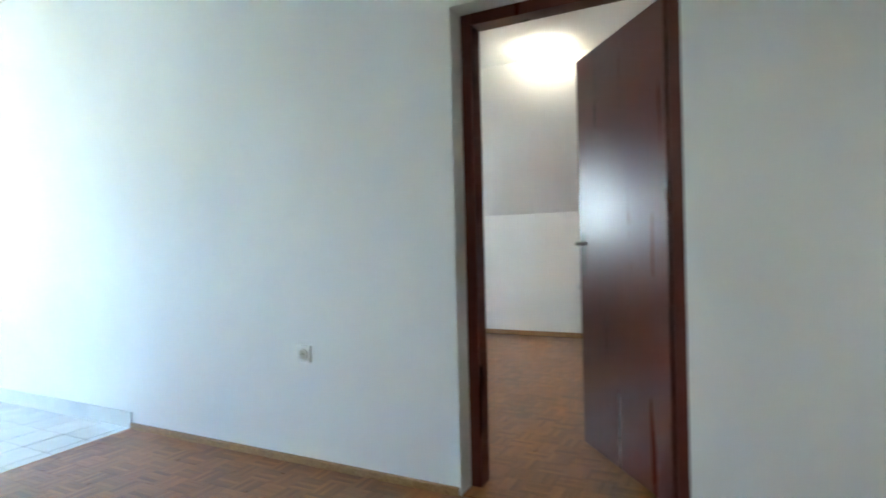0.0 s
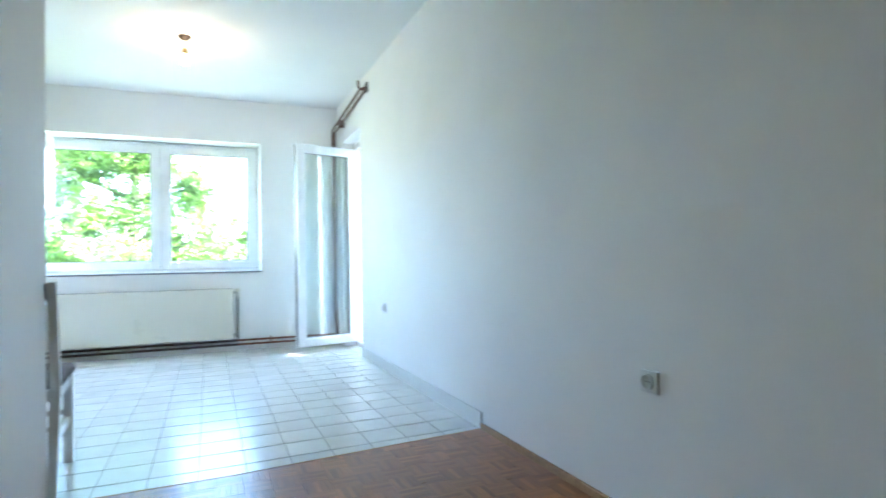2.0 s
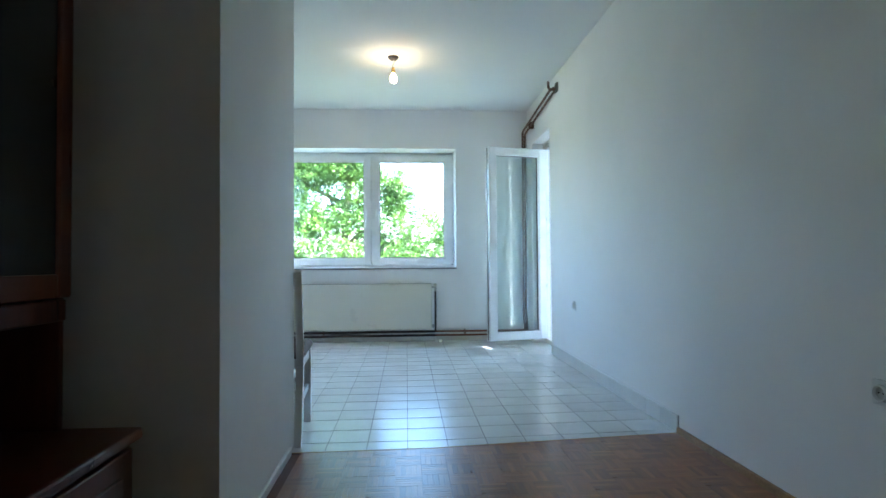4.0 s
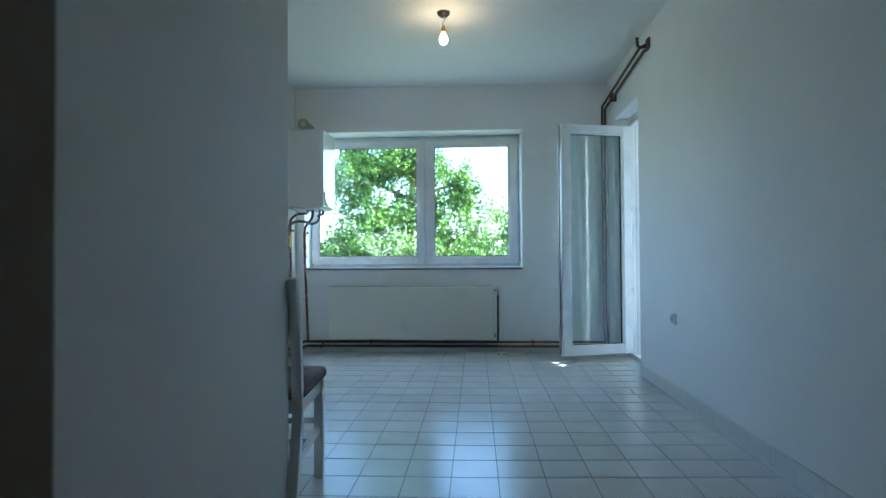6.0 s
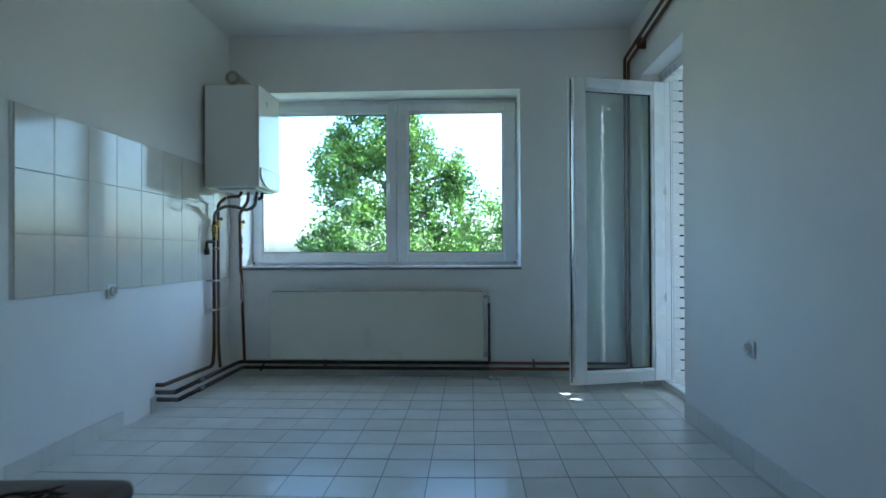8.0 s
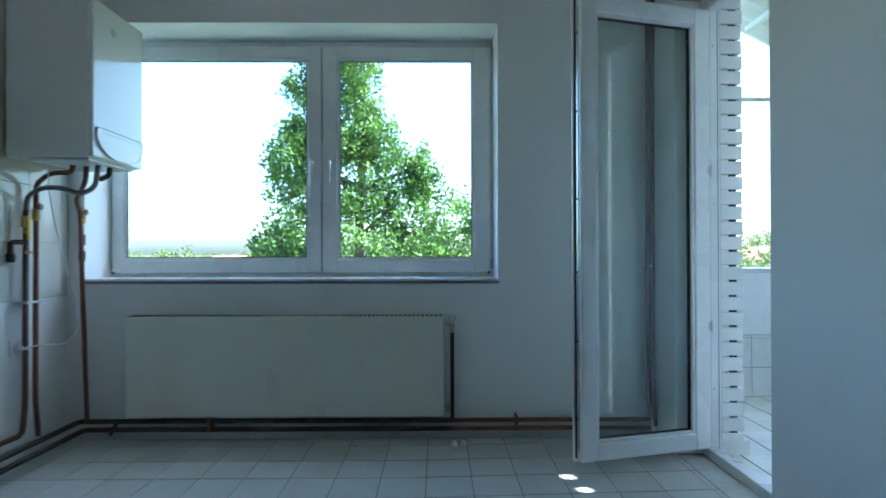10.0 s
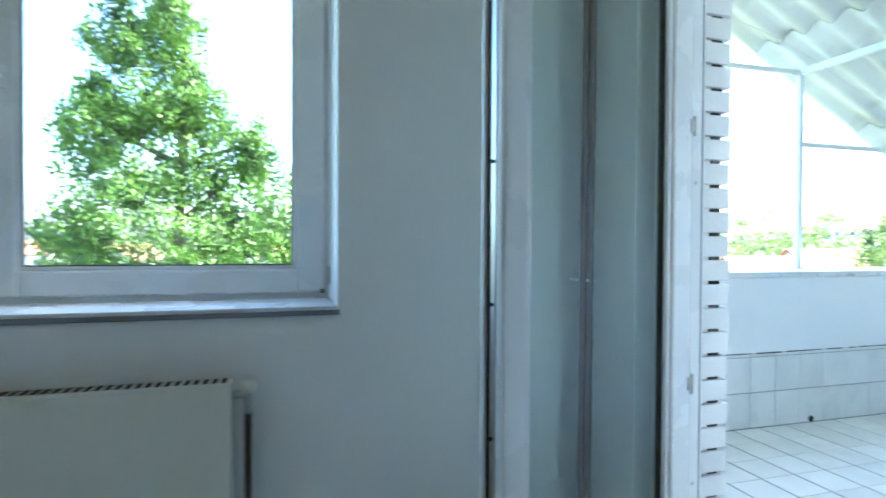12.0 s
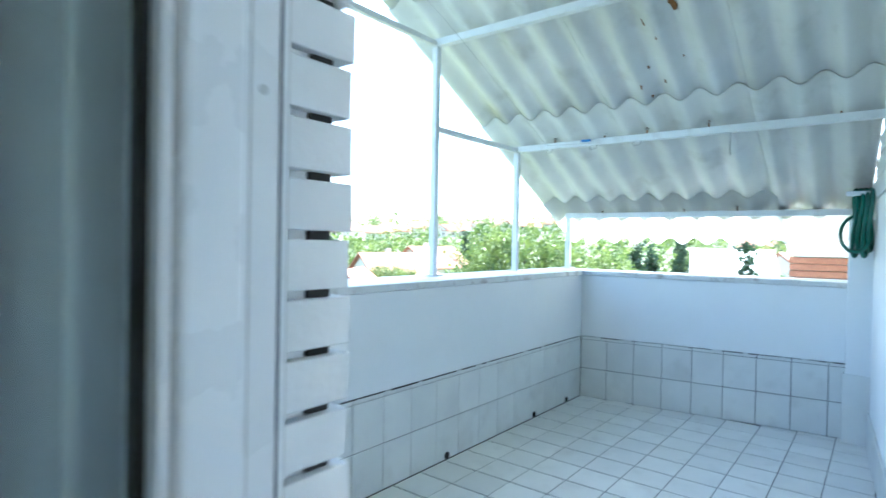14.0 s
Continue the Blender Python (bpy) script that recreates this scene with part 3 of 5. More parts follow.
dp = part("pane", one_box(g1 + 0.001, LW - g1 - 0.001, -0.004, 0.004, LZ0 + g1 + 0.001, LZ1 - g1 - 0.001), M_DPANE, tl, "faintly green glass pane")
dp.visible_shadow = False
# free edge of the leaf: overlap lip, dark gasket groove, steel lock strip with its bolts
part("lip", one_box(LW - 0.012, LW + 0.014, -0.036, -0.022, LZ0 - 0.008, LZ1 + 0.008, 0.003), M_PVC, tl)
part("edge_gasket", one_box(LW, LW + 0.006, -0.021, -0.013, LZ0 + 0.01, LZ1 - 0.01), M_GASKET, tl, "black edge seal")
part("lock_strip", one_box(LW, LW + 0.003, -0.010, 0.010, LZ0 + 0.05, LZ1 - 0.05), M_STEEL, tl, "steel locking strip")
for z in (0.25, 0.62, 0.95, 1.3, 1.72, 2.1):
    part("bolt", lathe(bmesh.new(), [(0.005, LW + 0.002), (0.005, LW + 0.012)], (0, 0.0, z), 8, "x"), M_GASKET, tl)
for z in (0.67, 1.46):
    bm = one_tube([(-0.006, 0.040, z - 0.03), (-0.006, 0.040, z + 0.03)], 0.006, 10)
    box(bm, -0.006, 0.010, 0.033, 0.039, z - 0.02, z + 0.02, 0.002)
    part("hinge", bm, M_PVCGREY, tl, "grey hinge", False)

# ---- skirting tiles of the kitchen ----
skirt = structure("skirting", one_box(WX - 0.004, WX, EDGE, NICHE0 - 0.004, 0, 0.094), M_GROUT, "white tile skirting along the kitchen walls", "skirting")
box_cache = {}


def piece(name, sx, sy, sz, mat, parent, place, turn=0.0, bevel=0.0012):
    """One tile, brick or board: an object on a mesh that its alike pieces share."""
    key = (name, round(sx, 4), round(sy, 4), round(sz, 4), mat.name)
    if key not in box_cache:
        me = bpy.data.meshes.new(name)
        b = one_box(-sx / 2, sx / 2, -sy / 2, sy / 2, -sz / 2, sz / 2, min(bevel, sx / 3, sy / 3, sz / 3), 1)
        b.to_mesh(me)
        b.free()
        me.materials.append(mat)
        box_cache[key] = me
    ob = new(name, box_cache[key])
    ob.parent = parent
    ob.matrix_basis = pose(*place, 0, 0, turn)
    return ob

# ---- kitchen: things ----


def socket_outlet(place, turn, label, group=""):
    """Surface of a flush round socket with its frame; the front faces local +x."""
    s = empty("wall_socket", place, turn)
    tagged(s, label, "socket", group or "wall sockets")
    part("cover_plate", one_box(0, 0.012, -0.041, 0.041, -0.041, 0.041, 0.004), M_PVC, s)
    bm = lathe(bmesh.new(), [(0.027, 0.008), (0.027, 0.024), (0.023, 0.026), (0.021, 0.014)], (0, 0, 0), 24, "x")
    part("outlet_ring", bm, M_PVC, s, "", True)
    # grey disc: the well's shade is put into its colour
    part("outlet_well", lathe(bmesh.new(), [(0.021, 0.010), (0.021, 0.0145)], (0, 0, 0), 20, "x"), M_PVCGREY, s, "shaded socket well")
    # raised black dots paint the dark inside of the pin holes
    for y in (-0.009, 0.009):
        part("pin_hole", lathe(bmesh.new(), [(0.0028, 0.0135), (0.0028, 0.0155)], (0, y, 0), 10, "x"), M_BLACK, s)
    return s


socket_outlet((WX, 2.545, 0.533), 180, "white wall socket on the hall's white wall")
socket_outlet((WX, 5.788, 0.556), 180, "white wall socket above the kitchen skirting")
socket_outlet((LX, 6.16, 0.80), 0, "white wall socket below the cream tiles")
socket_outlet((5.66, 2.20, 0.55), 180, "white wall socket on the bedroom knee wall")
s3 = socket_outlet((LX, 7.318, 0.577), 0, "white wall socket with a plug beside the pipes")

# plug and cable of the boiler
plug = empty("power_cable", (LX + 0.027, 7.318, 0.577))
tagged(plug, "thin white cable and plug hanging below the boiler", "cable")
part("plug", lathe(bmesh.new(), [(0.020, 0.0), (0.022, 0.01), (0.019, 0.03), (0.008, 0.045)], (0, 0, 0), 16, "x"), M_PVC, plug, "", True)
part("cord", one_tube([(0.04, 0, 0), (0.09, 0.01, 0.015), (0.16, 0.08, 0.0), (0.19, 0.15, 0.06), (0.17, 0.17, 0.2), (0.12, 0.12, 0.5), (0.10, 0.06, 0.75), (0.11, 0.03, 0.905)], 0.0035, 8, 0.08), M_PVC, plug, "", True)

# ceiling bulb
bulb = empty("ceiling_bulb", (-0.015, 5.93, CZ))
tagged(bulb, "bare lit bulb in a brass holder hanging from a ceiling rose", "lamp")
part("ceiling_rose", lathe(bmesh.new(), [(0.05, 0.0), (0.048, -0.012), (0.03, -0.03), (0.01, -0.034)], (0, 0, 0), 24), M_HANDLE, bulb, "", True)
part("cord", one_tube([(0, 0, -0.03), (0.012, 0, -0.05), (-0.008, 0, -0.08), (0.002, 0, -0.105)], 0.004, 8, 0.02), M_PVCGREY, bulb, "", True)
part("holder", lathe(bmesh.new(), [(0.012, -0.10), (0.017, -0.115), (0.017, -0.145), (0.014, -0.15)], (0, 0, 0), 18), M_BRASS, bulb, "brass bulb holder", True)
part("bulb", lathe(bmesh.new(), [(0.012, -0.148), (0.015, -0.162), (0.027, -0.185), (0.031, -0.205), (0.027, -0.225), (0.014, -0.237), (0.003, -0.24)], (0, 0, 0), 24), M_BULB, bulb, "glowing glass bulb", True)

# bedroom lamp
def ceiling_globe(place, label, glass_mat):
    """Round glass shade under a brass ring."""
    g = empty("ceiling_light", place)
    tagged(g, label, "lamp", "glass ceiling lights")
    part("base", lathe(bmesh.new(), [(0.07, 0.0), (0.07, -0.02), (0.06, -0.03)], (0, 0, 0), 28), M_BRASS, g, "brass base ring", True)
    part("shade", lathe(bmesh.new(), [(0.06, -0.028), (0.12, -0.05), (0.15, -0.09), (0.14, -0.13), (0.09, -0.165), (0.03, -0.178)], (0, 0, 0), 32), glass_mat, g, "glowing glass shade", True)


ceiling_globe((4.15, 2.12, 2.70), "lit warm glass globe light on the bedroom ceiling", M_GLOBE)
# added fill lamp, out of view, to brighten the hall's long wall
ceiling_globe((-2.5, 0.05, CZ), "added unseen warm globe that fills the hall with light", M_FILL_GLOBE)

# radiator
rad = empty("radiator", (0, 7.61, 0))
tagged(rad, "cream enamelled panel radiator under the window", "radiator")
RX0, RX1, RZ0, RZ1 = -1.346, 0.397, 0.142, 0.700
part("front_panel", one_box(RX0, RX1, 0.0, 0.014, RZ0, RZ1 - 0.012, 0.006), M_RAD, rad)
part("back_panel", one_box(RX0, RX1, 0.05, 0.064, RZ0, RZ1 - 0.012, 0.006), M_RAD, rad)
part("side_cover", one_box(RX0 - 0.002, RX0 + 0.012, 0.012, 0.052, RZ0 + 0.01, RZ1 - 0.004, 0.003), M_RAD, rad)
part("side_cover", one_box(RX1 - 0.012, RX1 + 0.002, 0.012, 0.052, RZ0 + 0.01, RZ1 - 0.004, 0.003), M_RAD, rad)
grille = part("top_grille", one_box(RX0, RX1, 0.002, 0.062, RZ1 - 0.014, RZ1 - 0.003, 0.002), M_RAD, rad)
# the grille is solid; black strips on top paint the slots' shade
bm = bmesh.new()
n_slot = 70
for i in range(n_slot):
    x = RX0 + 0.02 + (RX1 - RX0 - 0.04) * i / (n_slot - 1)
    box(bm, x - 0.007, x + 0.007, 0.006, 0.056, RZ1 - 0.005, RZ1 - 0.001)
part("grille_slot_shade", bm, M_BLACK, grille, "black strips painted as shade in the grille slots")
for x in (RX0 + 0.2, RX1 - 0.2):
    part("bracket", one_box(x - 0.015, x + 0.015, 0.06, 0.09, RZ0 + 0.05, RZ1 - 0.05), M_STEEL, rad)
part("valve_body", one_tube([(RX1, 0.03, 0.655), (RX1 + 0.045, 0.03, 0.655), (RX1 + 0.045, 0.03, 0.60)], 0.012, 10, 0.01), M_STEEL, rad, "", True)
part("valve_knob", lathe(bmesh.new(), [(0.014, 0.0), (0.021, 0.006), (0.021, 0.03), (0.016, 0.036)], (RX1 + 0.045, 0.0275, 0.66), 16), M_RAD, rad, "cream valve knob", True)
part("riser_pipe", one_tube([(RX1 + 0.045, 0.03, 0.63), (RX1 + 0.045, 0.03, 0.125)], 0.011, 10), M_PIPEDK, rad, "near-black riser pipe", True)
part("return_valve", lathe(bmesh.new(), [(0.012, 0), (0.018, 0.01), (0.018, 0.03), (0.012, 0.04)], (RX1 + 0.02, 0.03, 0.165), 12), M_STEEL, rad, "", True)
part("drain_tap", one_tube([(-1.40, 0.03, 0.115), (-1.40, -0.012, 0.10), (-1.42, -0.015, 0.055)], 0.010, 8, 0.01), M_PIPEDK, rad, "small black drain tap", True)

# heating pipes round the room
pipes = empty("heating_pipes", (0, 0, 0))
tagged(pipes, "dark brown heating pipes along the foot of the walls", "pipe")
# near black as far as the radiator's end, brown beyond it
for dz, px in ((0.118, -1.61), (0.072, -1.585)):
    part("floor_pipe", one_tube([(px, 6.62, dz), (px, 7.635, dz), (0.44, 7.635, dz)], 0.014, 10, 0.03), M_PIPEDK, pipes, "near-black pipe", True)
    part("floor_pipe", one_tube([(0.44, 7.635, dz), (1.545, 7.635, dz)], 0.012, 10), M_PIPE, pipes, "brown painted pipe", True)
    part("wall_end", one_tube([(LX, 6.62, dz), (px, 6.62, dz)], 0.014, 10), M_PIPEGREY, pipes, "", True)
    part("coupling", lathe(bmesh.new(), [(0.015, -0.03), (0.019, -0.025), (0.019, 0.025), (0.015, 0.03)], (px, 6.85 + dz, dz), 10, "y"), M_PIPEGREY, pipes)
part("floor_pipe", one_tube([(LX, 6.62, 0.165), (-1.685, 6.62, 0.165), (-1.685, 7.31, 0.15), (-1.675, 7.315, 0.30), (-1.675, 7.315, 1.26)], 0.0135, 10, 0.04), M_PIPEBR, pipes, "dark brown painted pipe", True)
part("riser", one_tube([(-1.66, 7.385, 0.122), (-1.675, 7.385, 0.3), (-1.675, 7.385, 1.40), (-1.60, 7.385, 1.455), (-1.50, 7.39, 1.455), (-1.49, 7.39, 1.51)], 0.0125, 10, 0.035), M_PIPE, pipes, "brown painted pipe", True)
part("riser", one_tube([(-1.565, 7.625, 0.122), (-1.60, 7.635, 0.9), (-1.60, 7.62, 1.27), (-1.56, 7.52, 1.33), (-1.46, 7.44, 1.42), (-1.45, 7.43, 1.51)], 0.0125, 10, 0.035), M_PIPE, pipes, "brown painted pipe", True)
part("gas_hose", one_tube([(-1.675, 7.315, 1.24), (-1.67, 7.315, 1.33), (-1.60, 7.33, 1.375), (-1.50, 7.34, 1.37), (-1.44, 7.36, 1.34), (-1.38, 7.39, 1.38), (-1.37, 7.40, 1.51)], 0.0125, 10, 0.05), M_PIPEGREY, pipes, "grey bent pipe", True)
part("elbow", one_tube([(-1.36, 7.48, 1.51), (-1.36, 7.48, 1.455), (-1.43, 7.52, 1.44)], 0.014, 10, 0.03), M_PIPEDK, pipes, "", True)
for x, y, z, r in ((-1.675, 7.315, 1.20, 0.02), (-1.675, 7.385, 1.24, 0.018), (-1.60, 7.63, 1.24, 0.018), (-1.60, 7.634, 1.12, 0.017), (-1.60, 7.634, 1.03, 0.017)):
    part("coupling", lathe(bmesh.new(), [(r * 0.8, -0.03), (r, -0.026), (r, 0.026), (r * 0.8, 0.03)], (x, y, z), 8), M_BRASS if z > 1.19 else M_PIPE, pipes)
for x, y, z in ((-1.675, 7.385, 1.28), (-1.60, 7.63, 1.27)):
    bm = one_tube([(x, y, z), (x + 0.035, y - 0.02, z)], 0.005, 8)
    lathe(bm, [(0.014, 0.03), (0.018, 0.036), (0.014, 0.042)], (x, y - 0.02, z), 8, "x")
    part("valve_wheel", bm, M_PIPE, pipes, "dark red valve wheel")
bm = one_tube([(-1.675, 7.315, 1.15), (-1.65, 7.30, 1.15)], 0.012, 8)
box(bm, -1.655, -1.645, 7.29, 7.31, 1.11, 1.22, 0.002)
part("gas_lever", bm, M_YELLOW, pipes, "yellow gas valve lever")
bm = one_tube([(-1.70, 7.25, 1.02), (-1.70, 7.25, 1.10), (-1.675, 7.315, 1.10)], 0.013, 8, 0.02)
lathe(bm, [(0.014, 1.0), (0.02, 1.01), (0.02, 1.04), (0.014, 1.05)], (-1.70, 7.25, 0), 10)
part("test_valve", bm, M_PIPEDK, pipes, "near-black side valve")
bm = one_tube([(-1.675, 7.315, 1.05), (-1.62, 7.27, 1.05)], 0.009, 8)
part("tap_stem", bm, M_BRASS, pipes, "brass tap stem")
part("pipe_clip", one_box(-1.73, -1.655, 7.30, 7.40, 0.795, 0.807, 0.002), M_PVCGREY, pipes, "pale pipe clip")
for x in (0.80, -0.9):
    part("pipe_bracket", one_box(x - 0.006, x + 0.006, 7.615, 7.70, 0.06, 0.142, 0.002), M_PIPE, pipes)
# riser in the corner behind the terrace door, led up along the wall
riser = empty("corner_riser_pipes", (0, 0, 0))
tagged(riser, "pair of brown painted pipes climbing the corner to the ceiling", "pipe")
for i, x in enumerate((1.572, 1.545)):
    part("riser", one_tube([(x, 7.635, 0.082 + 0.04 * i), (x - 0.02, 7.62, 0.3), (x - 0.02, 7.60, 2.515 + 0.028 * i), (x + 0.012 - 0.004 * i, 6.36, 2.66 + 0.028 * i), (1.62, 6.29, 2.668 + 0.028 * i)], 0.0125, 10, 0.03), M_PIPEBR, riser, "brown painted pipe", True)
part("ceiling_hook", one_tube([(1.62, 6.29, 2.69), (1.575, 6.30, 2.665), (1.525, 6.33, 2.675), (1.52, 6.33, 2.755)], 0.0125, 10, 0.035), M_PIPEBR, riser, "short brown pipe end bent upwards", True)
part("pipe_clip", one_box(1.535, 1.60, 7.30, 7.32, 2.515, 2.60, 0.003), M_PIPEBR, riser, "dark pipe clip")
part("wall_hole", one_box(1.585, 1.601, 6.25, 6.33, 2.64, 2.73, 0.004), M_GROUT, riser, "rough hole in the plaster")
part("pipe_clip", one_box(1.52, 1.575, 7.605, 7.70, 0.967, 0.977, 0.002), M_PVC, riser, "white pipe clip")
for x in (0.45, 0.50):
    st = tagged(link("pipe_stub", lathe(bmesh.new(), [(0.016, 0.0), (0.018, 0.012), (0.012, 0.03), (0.004, 0.034)], (x, 7.55, 0.0), 12), M_PVC, smooth=True), "small white plastic cap on the floor by the skirting", "cap", "floor caps")

# boiler
boiler = empty("gas_boiler", (LX, 7.21, 1.505))
tagged(boiler, "white wall-hung gas boiler with a rounded control flap", "boiler")
BD, BW, BH = 0.43, 0.45, 0.775
part("wall_bracket", one_box(0.0, 0.03, 0.10, BW - 0.10, 0.05, BH - 0.05), M_PVCGREY, boiler)
part("body", one_box(0.028, BD, 0, BW, 0.0, BH, 0.012, 3), M_BOILER, boiler)
part("front_cover", one_box(BD - 0.004, BD + 0.016, 0.002, BW - 0.002, 0.004, BH - 0.004, 0.007, 3), M_BOILER, boiler)
outline = [(0.03, 0.15), (0.02, 0.135), (0.022, 0.10), (0.05, 0.06), (0.11, 0.025), (0.17, 0.012), (0.30, 0.012), (0.37, 0.03), (0.41, 0.06), (0.43, 0.10), (0.432, 0.135), (0.42, 0.15)]
flap = part("control_flap", plate(bmesh.new(), outline, "x", BD + 0.014, BD + 0.026), M_BOILER, boiler, "rounded white control flap")
part("flap_line", one_box(BD + 0.0262, BD + 0.0275, 0.07, 0.40, 0.128, 0.131), M_PVCGREY, flap, "thin grey line")
part("badge", lathe(bmesh.new(), [(0.022, BD + 0.015), (0.022, BD + 0.019), (0.016, BD + 0.02)], (0, 0.17, 0.66), 20, "x"), M_STEEL, boiler, "small grey oval badge")
part("bottom_tray", one_box(0.12, BD - 0.02, 0.03, BW - 0.03, -0.012, 0.002), M_PVCGREY, boiler)
FX, FZ = 0.235, BH + 0.058
flue = part("flue", one_tube([(FX, 0.085, BH - 0.01), (FX, 0.085, FZ), (FX, 0.49, FZ)], 0.040, 18, 0.05), M_FLUE, boiler, "cream flue pipe into the wall", True)
for y in (0.17, 0.25):
    part("flue_clamp", lathe(bmesh.new(), [(0.041, y - 0.014), (0.048, y - 0.010), (0.048, y + 0.010), (0.041, y + 0.014)], (FX, 0, FZ), 20, "y"), M_FLUE, flue)
    part("clamp_screw", one_box(FX - 0.010, FX + 0.010, y - 0.006, y + 0.006, FZ + 0.044, FZ + 0.060, 0.002), M_STEEL, flue)
part("flue_flange", lathe(bmesh.new(), [(0.030, 0.030), (0.036, 0.024), (0.054, 0.024), (0.056, 0.034), (0.054, 0.044), (0.042, 0.048)], (FX, 0, FZ), 24, "y"), M_FLUE, flue, "round end flange")
part("flange_hole", lathe(bmesh.new(), [(0.028, 0.0215), (0.028, 0.032)], (FX, 0, FZ), 18, "y"), M_PVCGREY, flue, "grey test port")
for k in range(4):
    q = math.pi / 4 + k * math.pi / 2
    part("flange_bolt", lathe(bmesh.new(), [(0.005, 0.018), (0.005, 0.026)], (FX + 0.045 * math.cos(q), 0, FZ + 0.045 * math.sin(q)), 8, "y"), M_STEEL, flue)
part("flue_collar", lathe(bmesh.new(), [(0.058, BH), (0.058, BH + 0.014), (0.048, BH + 0.02)], (FX, 0.085, 0), 20), M_PVCGREY, flue)
rim = [(BD + 0.0265, y, z) for y, z in outline]
part("flap_rim", one_tube(rim, 0.003, 6, closed=True), M_BOILER, flap, "", True)

# chair
chair = empty("dining_chair", (-0.685, 3.935, 0), 4)
tagged(chair, "white painted wooden chair with a dark patterned seat pad", "chair")
for sx in (-1, 1):
    x = sx * 0.205
    bm = one_tube([(x, -0.125, 0.0), (x, -0.012, 0.40), (x, -0.05, 0.72), (x, -0.095, 0.915)], [0.024, 0.028, 0.026, 0.021], 4)
    part("rear_leg", bm, M_CHAIR, chair)
    part("leg", one_box(x - 0.02, x + 0.02, 0.345, 0.385, 0.0, 0.44, 0.004), M_CHAIR, chair)
    part("side_rail", one_box(x - 0.012, x + 0.012, 0.0, 0.38, 0.385, 0.435, 0.003), M_CHAIR, chair)
    part("stretcher", one_box(x - 0.010, x + 0.010, -0.06, 0.36, 0.20, 0.23, 0.003), M_CHAIR, chair)
part("front_rail", one_box(-0.19, 0.19, 0.355, 0.375, 0.385, 0.435, 0.003), M_CHAIR, chair)
part("back_rail", one_box(-0.19, 0.19, -0.015, 0.010, 0.385, 0.435, 0.003), M_CHAIR, chair)
part("cross_stretcher", one_box(-0.195, 0.195, 0.18, 0.20, 0.205, 0.228, 0.003), M_CHAIR, chair)
part("front_stretcher", one_box(-0.19, 0.19, 0.355, 0.373, 0.24, 0.268, 0.003), M_CHAIR, chair)
bm = bmesh.new()
nx = 10
top = []
for i in range(nx + 1):
    u = -1 + 2 * i / nx
    top.append((u * 0.205, 0.905 + 0.025 * (1 - u * u)))
bm = plate(bm, [(-0.205, 0.835)] + top + [(0.205, 0.835)], "y", -0.095, -0.06)
bmesh.ops.rotate(bm, cent=(0, -0.08, 0.9), matrix=Matrix.Rotation(radians(12), 3, "X"), verts=bm.verts[:])
part("top_rail", bm, M_CHAIR, chair)
for x in (-0.1, 0.0, 0.1):
    part("back_slat", one_tube([(x, -0.005, 0.43), (x, -0.04, 0.75), (x, -0.07, 0.85)], 0.013, 4), M_CHAIR, chair)
bm = one_box(-0.23, 0.23, -0.02, 0.435, 0.437, 0.488, 0.022, 4)
bmesh.ops.subdivide_edges(bm, edges=[e for e in bm.edges if e.calc_length() > 0.1], cuts=9, use_grid_fill=True)
for v in bm.verts:
    if v.co.z > 0.46:
        v.co.z += 0.02 * (1 - (v.co.x / 0.25) ** 2) * (1 - ((v.co.y - 0.2) / 0.25) ** 2)
seat = part("seat_pad", bm, M_FABRIC, chair, "grey-brown padded seat with black swirls", True)
random.seed(5)
for k in range(24):
    cx, cy, rr, a0 = random.uniform(-0.15, 0.15), random.uniform(0.04, 0.36), random.uniform(0.025, 0.065), random.uniform(0, 6)
    pts = []
    for i in range(16):
        a = a0 + i * 0.24
        q = rr * (1 - i / 24)
        px, py = cx + q * math.cos(a), cy + q * math.sin(a)
        pts.append((px, py, 0.486 + 0.02 * (1 - (px / 0.25) ** 2) * (1 - ((py - 0.2) / 0.25) ** 2)))
    part("swirl", tube(bmesh.new(), pts, [0.002 + 0.006 * math.sin(math.pi * i / 15) for i in range(16)], 6), M_SWIRL, seat)

# cabinet in the hall
cab = empty("wall_cabinet", (-0.67, 1.275, 0))
tagged(cab, "dark cherry wood cabinet with a glazed hutch on a low base", "cabinet")
CL = 1.25
part("plinth", one_box(-0.5, -0.03, 0.02, CL - 0.02, 0.0, 0.06), M_CABWOOD, cab)
part("base_body", one_box(-0.52, -0.02, 0.0, CL, 0.06, 0.46, 0.003), M_CABWOOD, cab)
part("base_top", one_box(-0.525, 0.012, -0.012, CL + 0.012, 0.46, 0.492, 0.008), M_CABWOOD, cab)
for i in range(2):
    y0 = 0.02 + i * (CL - 0.03) / 2
    y1 = y0 + (CL - 0.06) / 2
    d = part("drawer", one_box(-0.02, 0.0, y0, y1, 0.08, 0.445, 0.006), M_CABWOOD, cab)
    part("panel", one_box(0.0, 0.006, y0 + 0.06, y1 - 0.06, 0.14, 0.385, 0.005), M_CABWOOD, d)
    part("knob", lathe(bmesh.new(), [(0.006, 0.006), (0.006, 0.016), (0.015, 0.022), (0.013, 0.03), (0.004, 0.034)], (0, (y0 + y1) / 2 + 0.0, 0.30), 14, "x"), M_BRASS, d, "dull brass knob", True)
part("back_panel", one_box(-0.52, -0.50, 0.01, CL - 0.01, 0.492, 2.05), M_CABWOOD, cab)
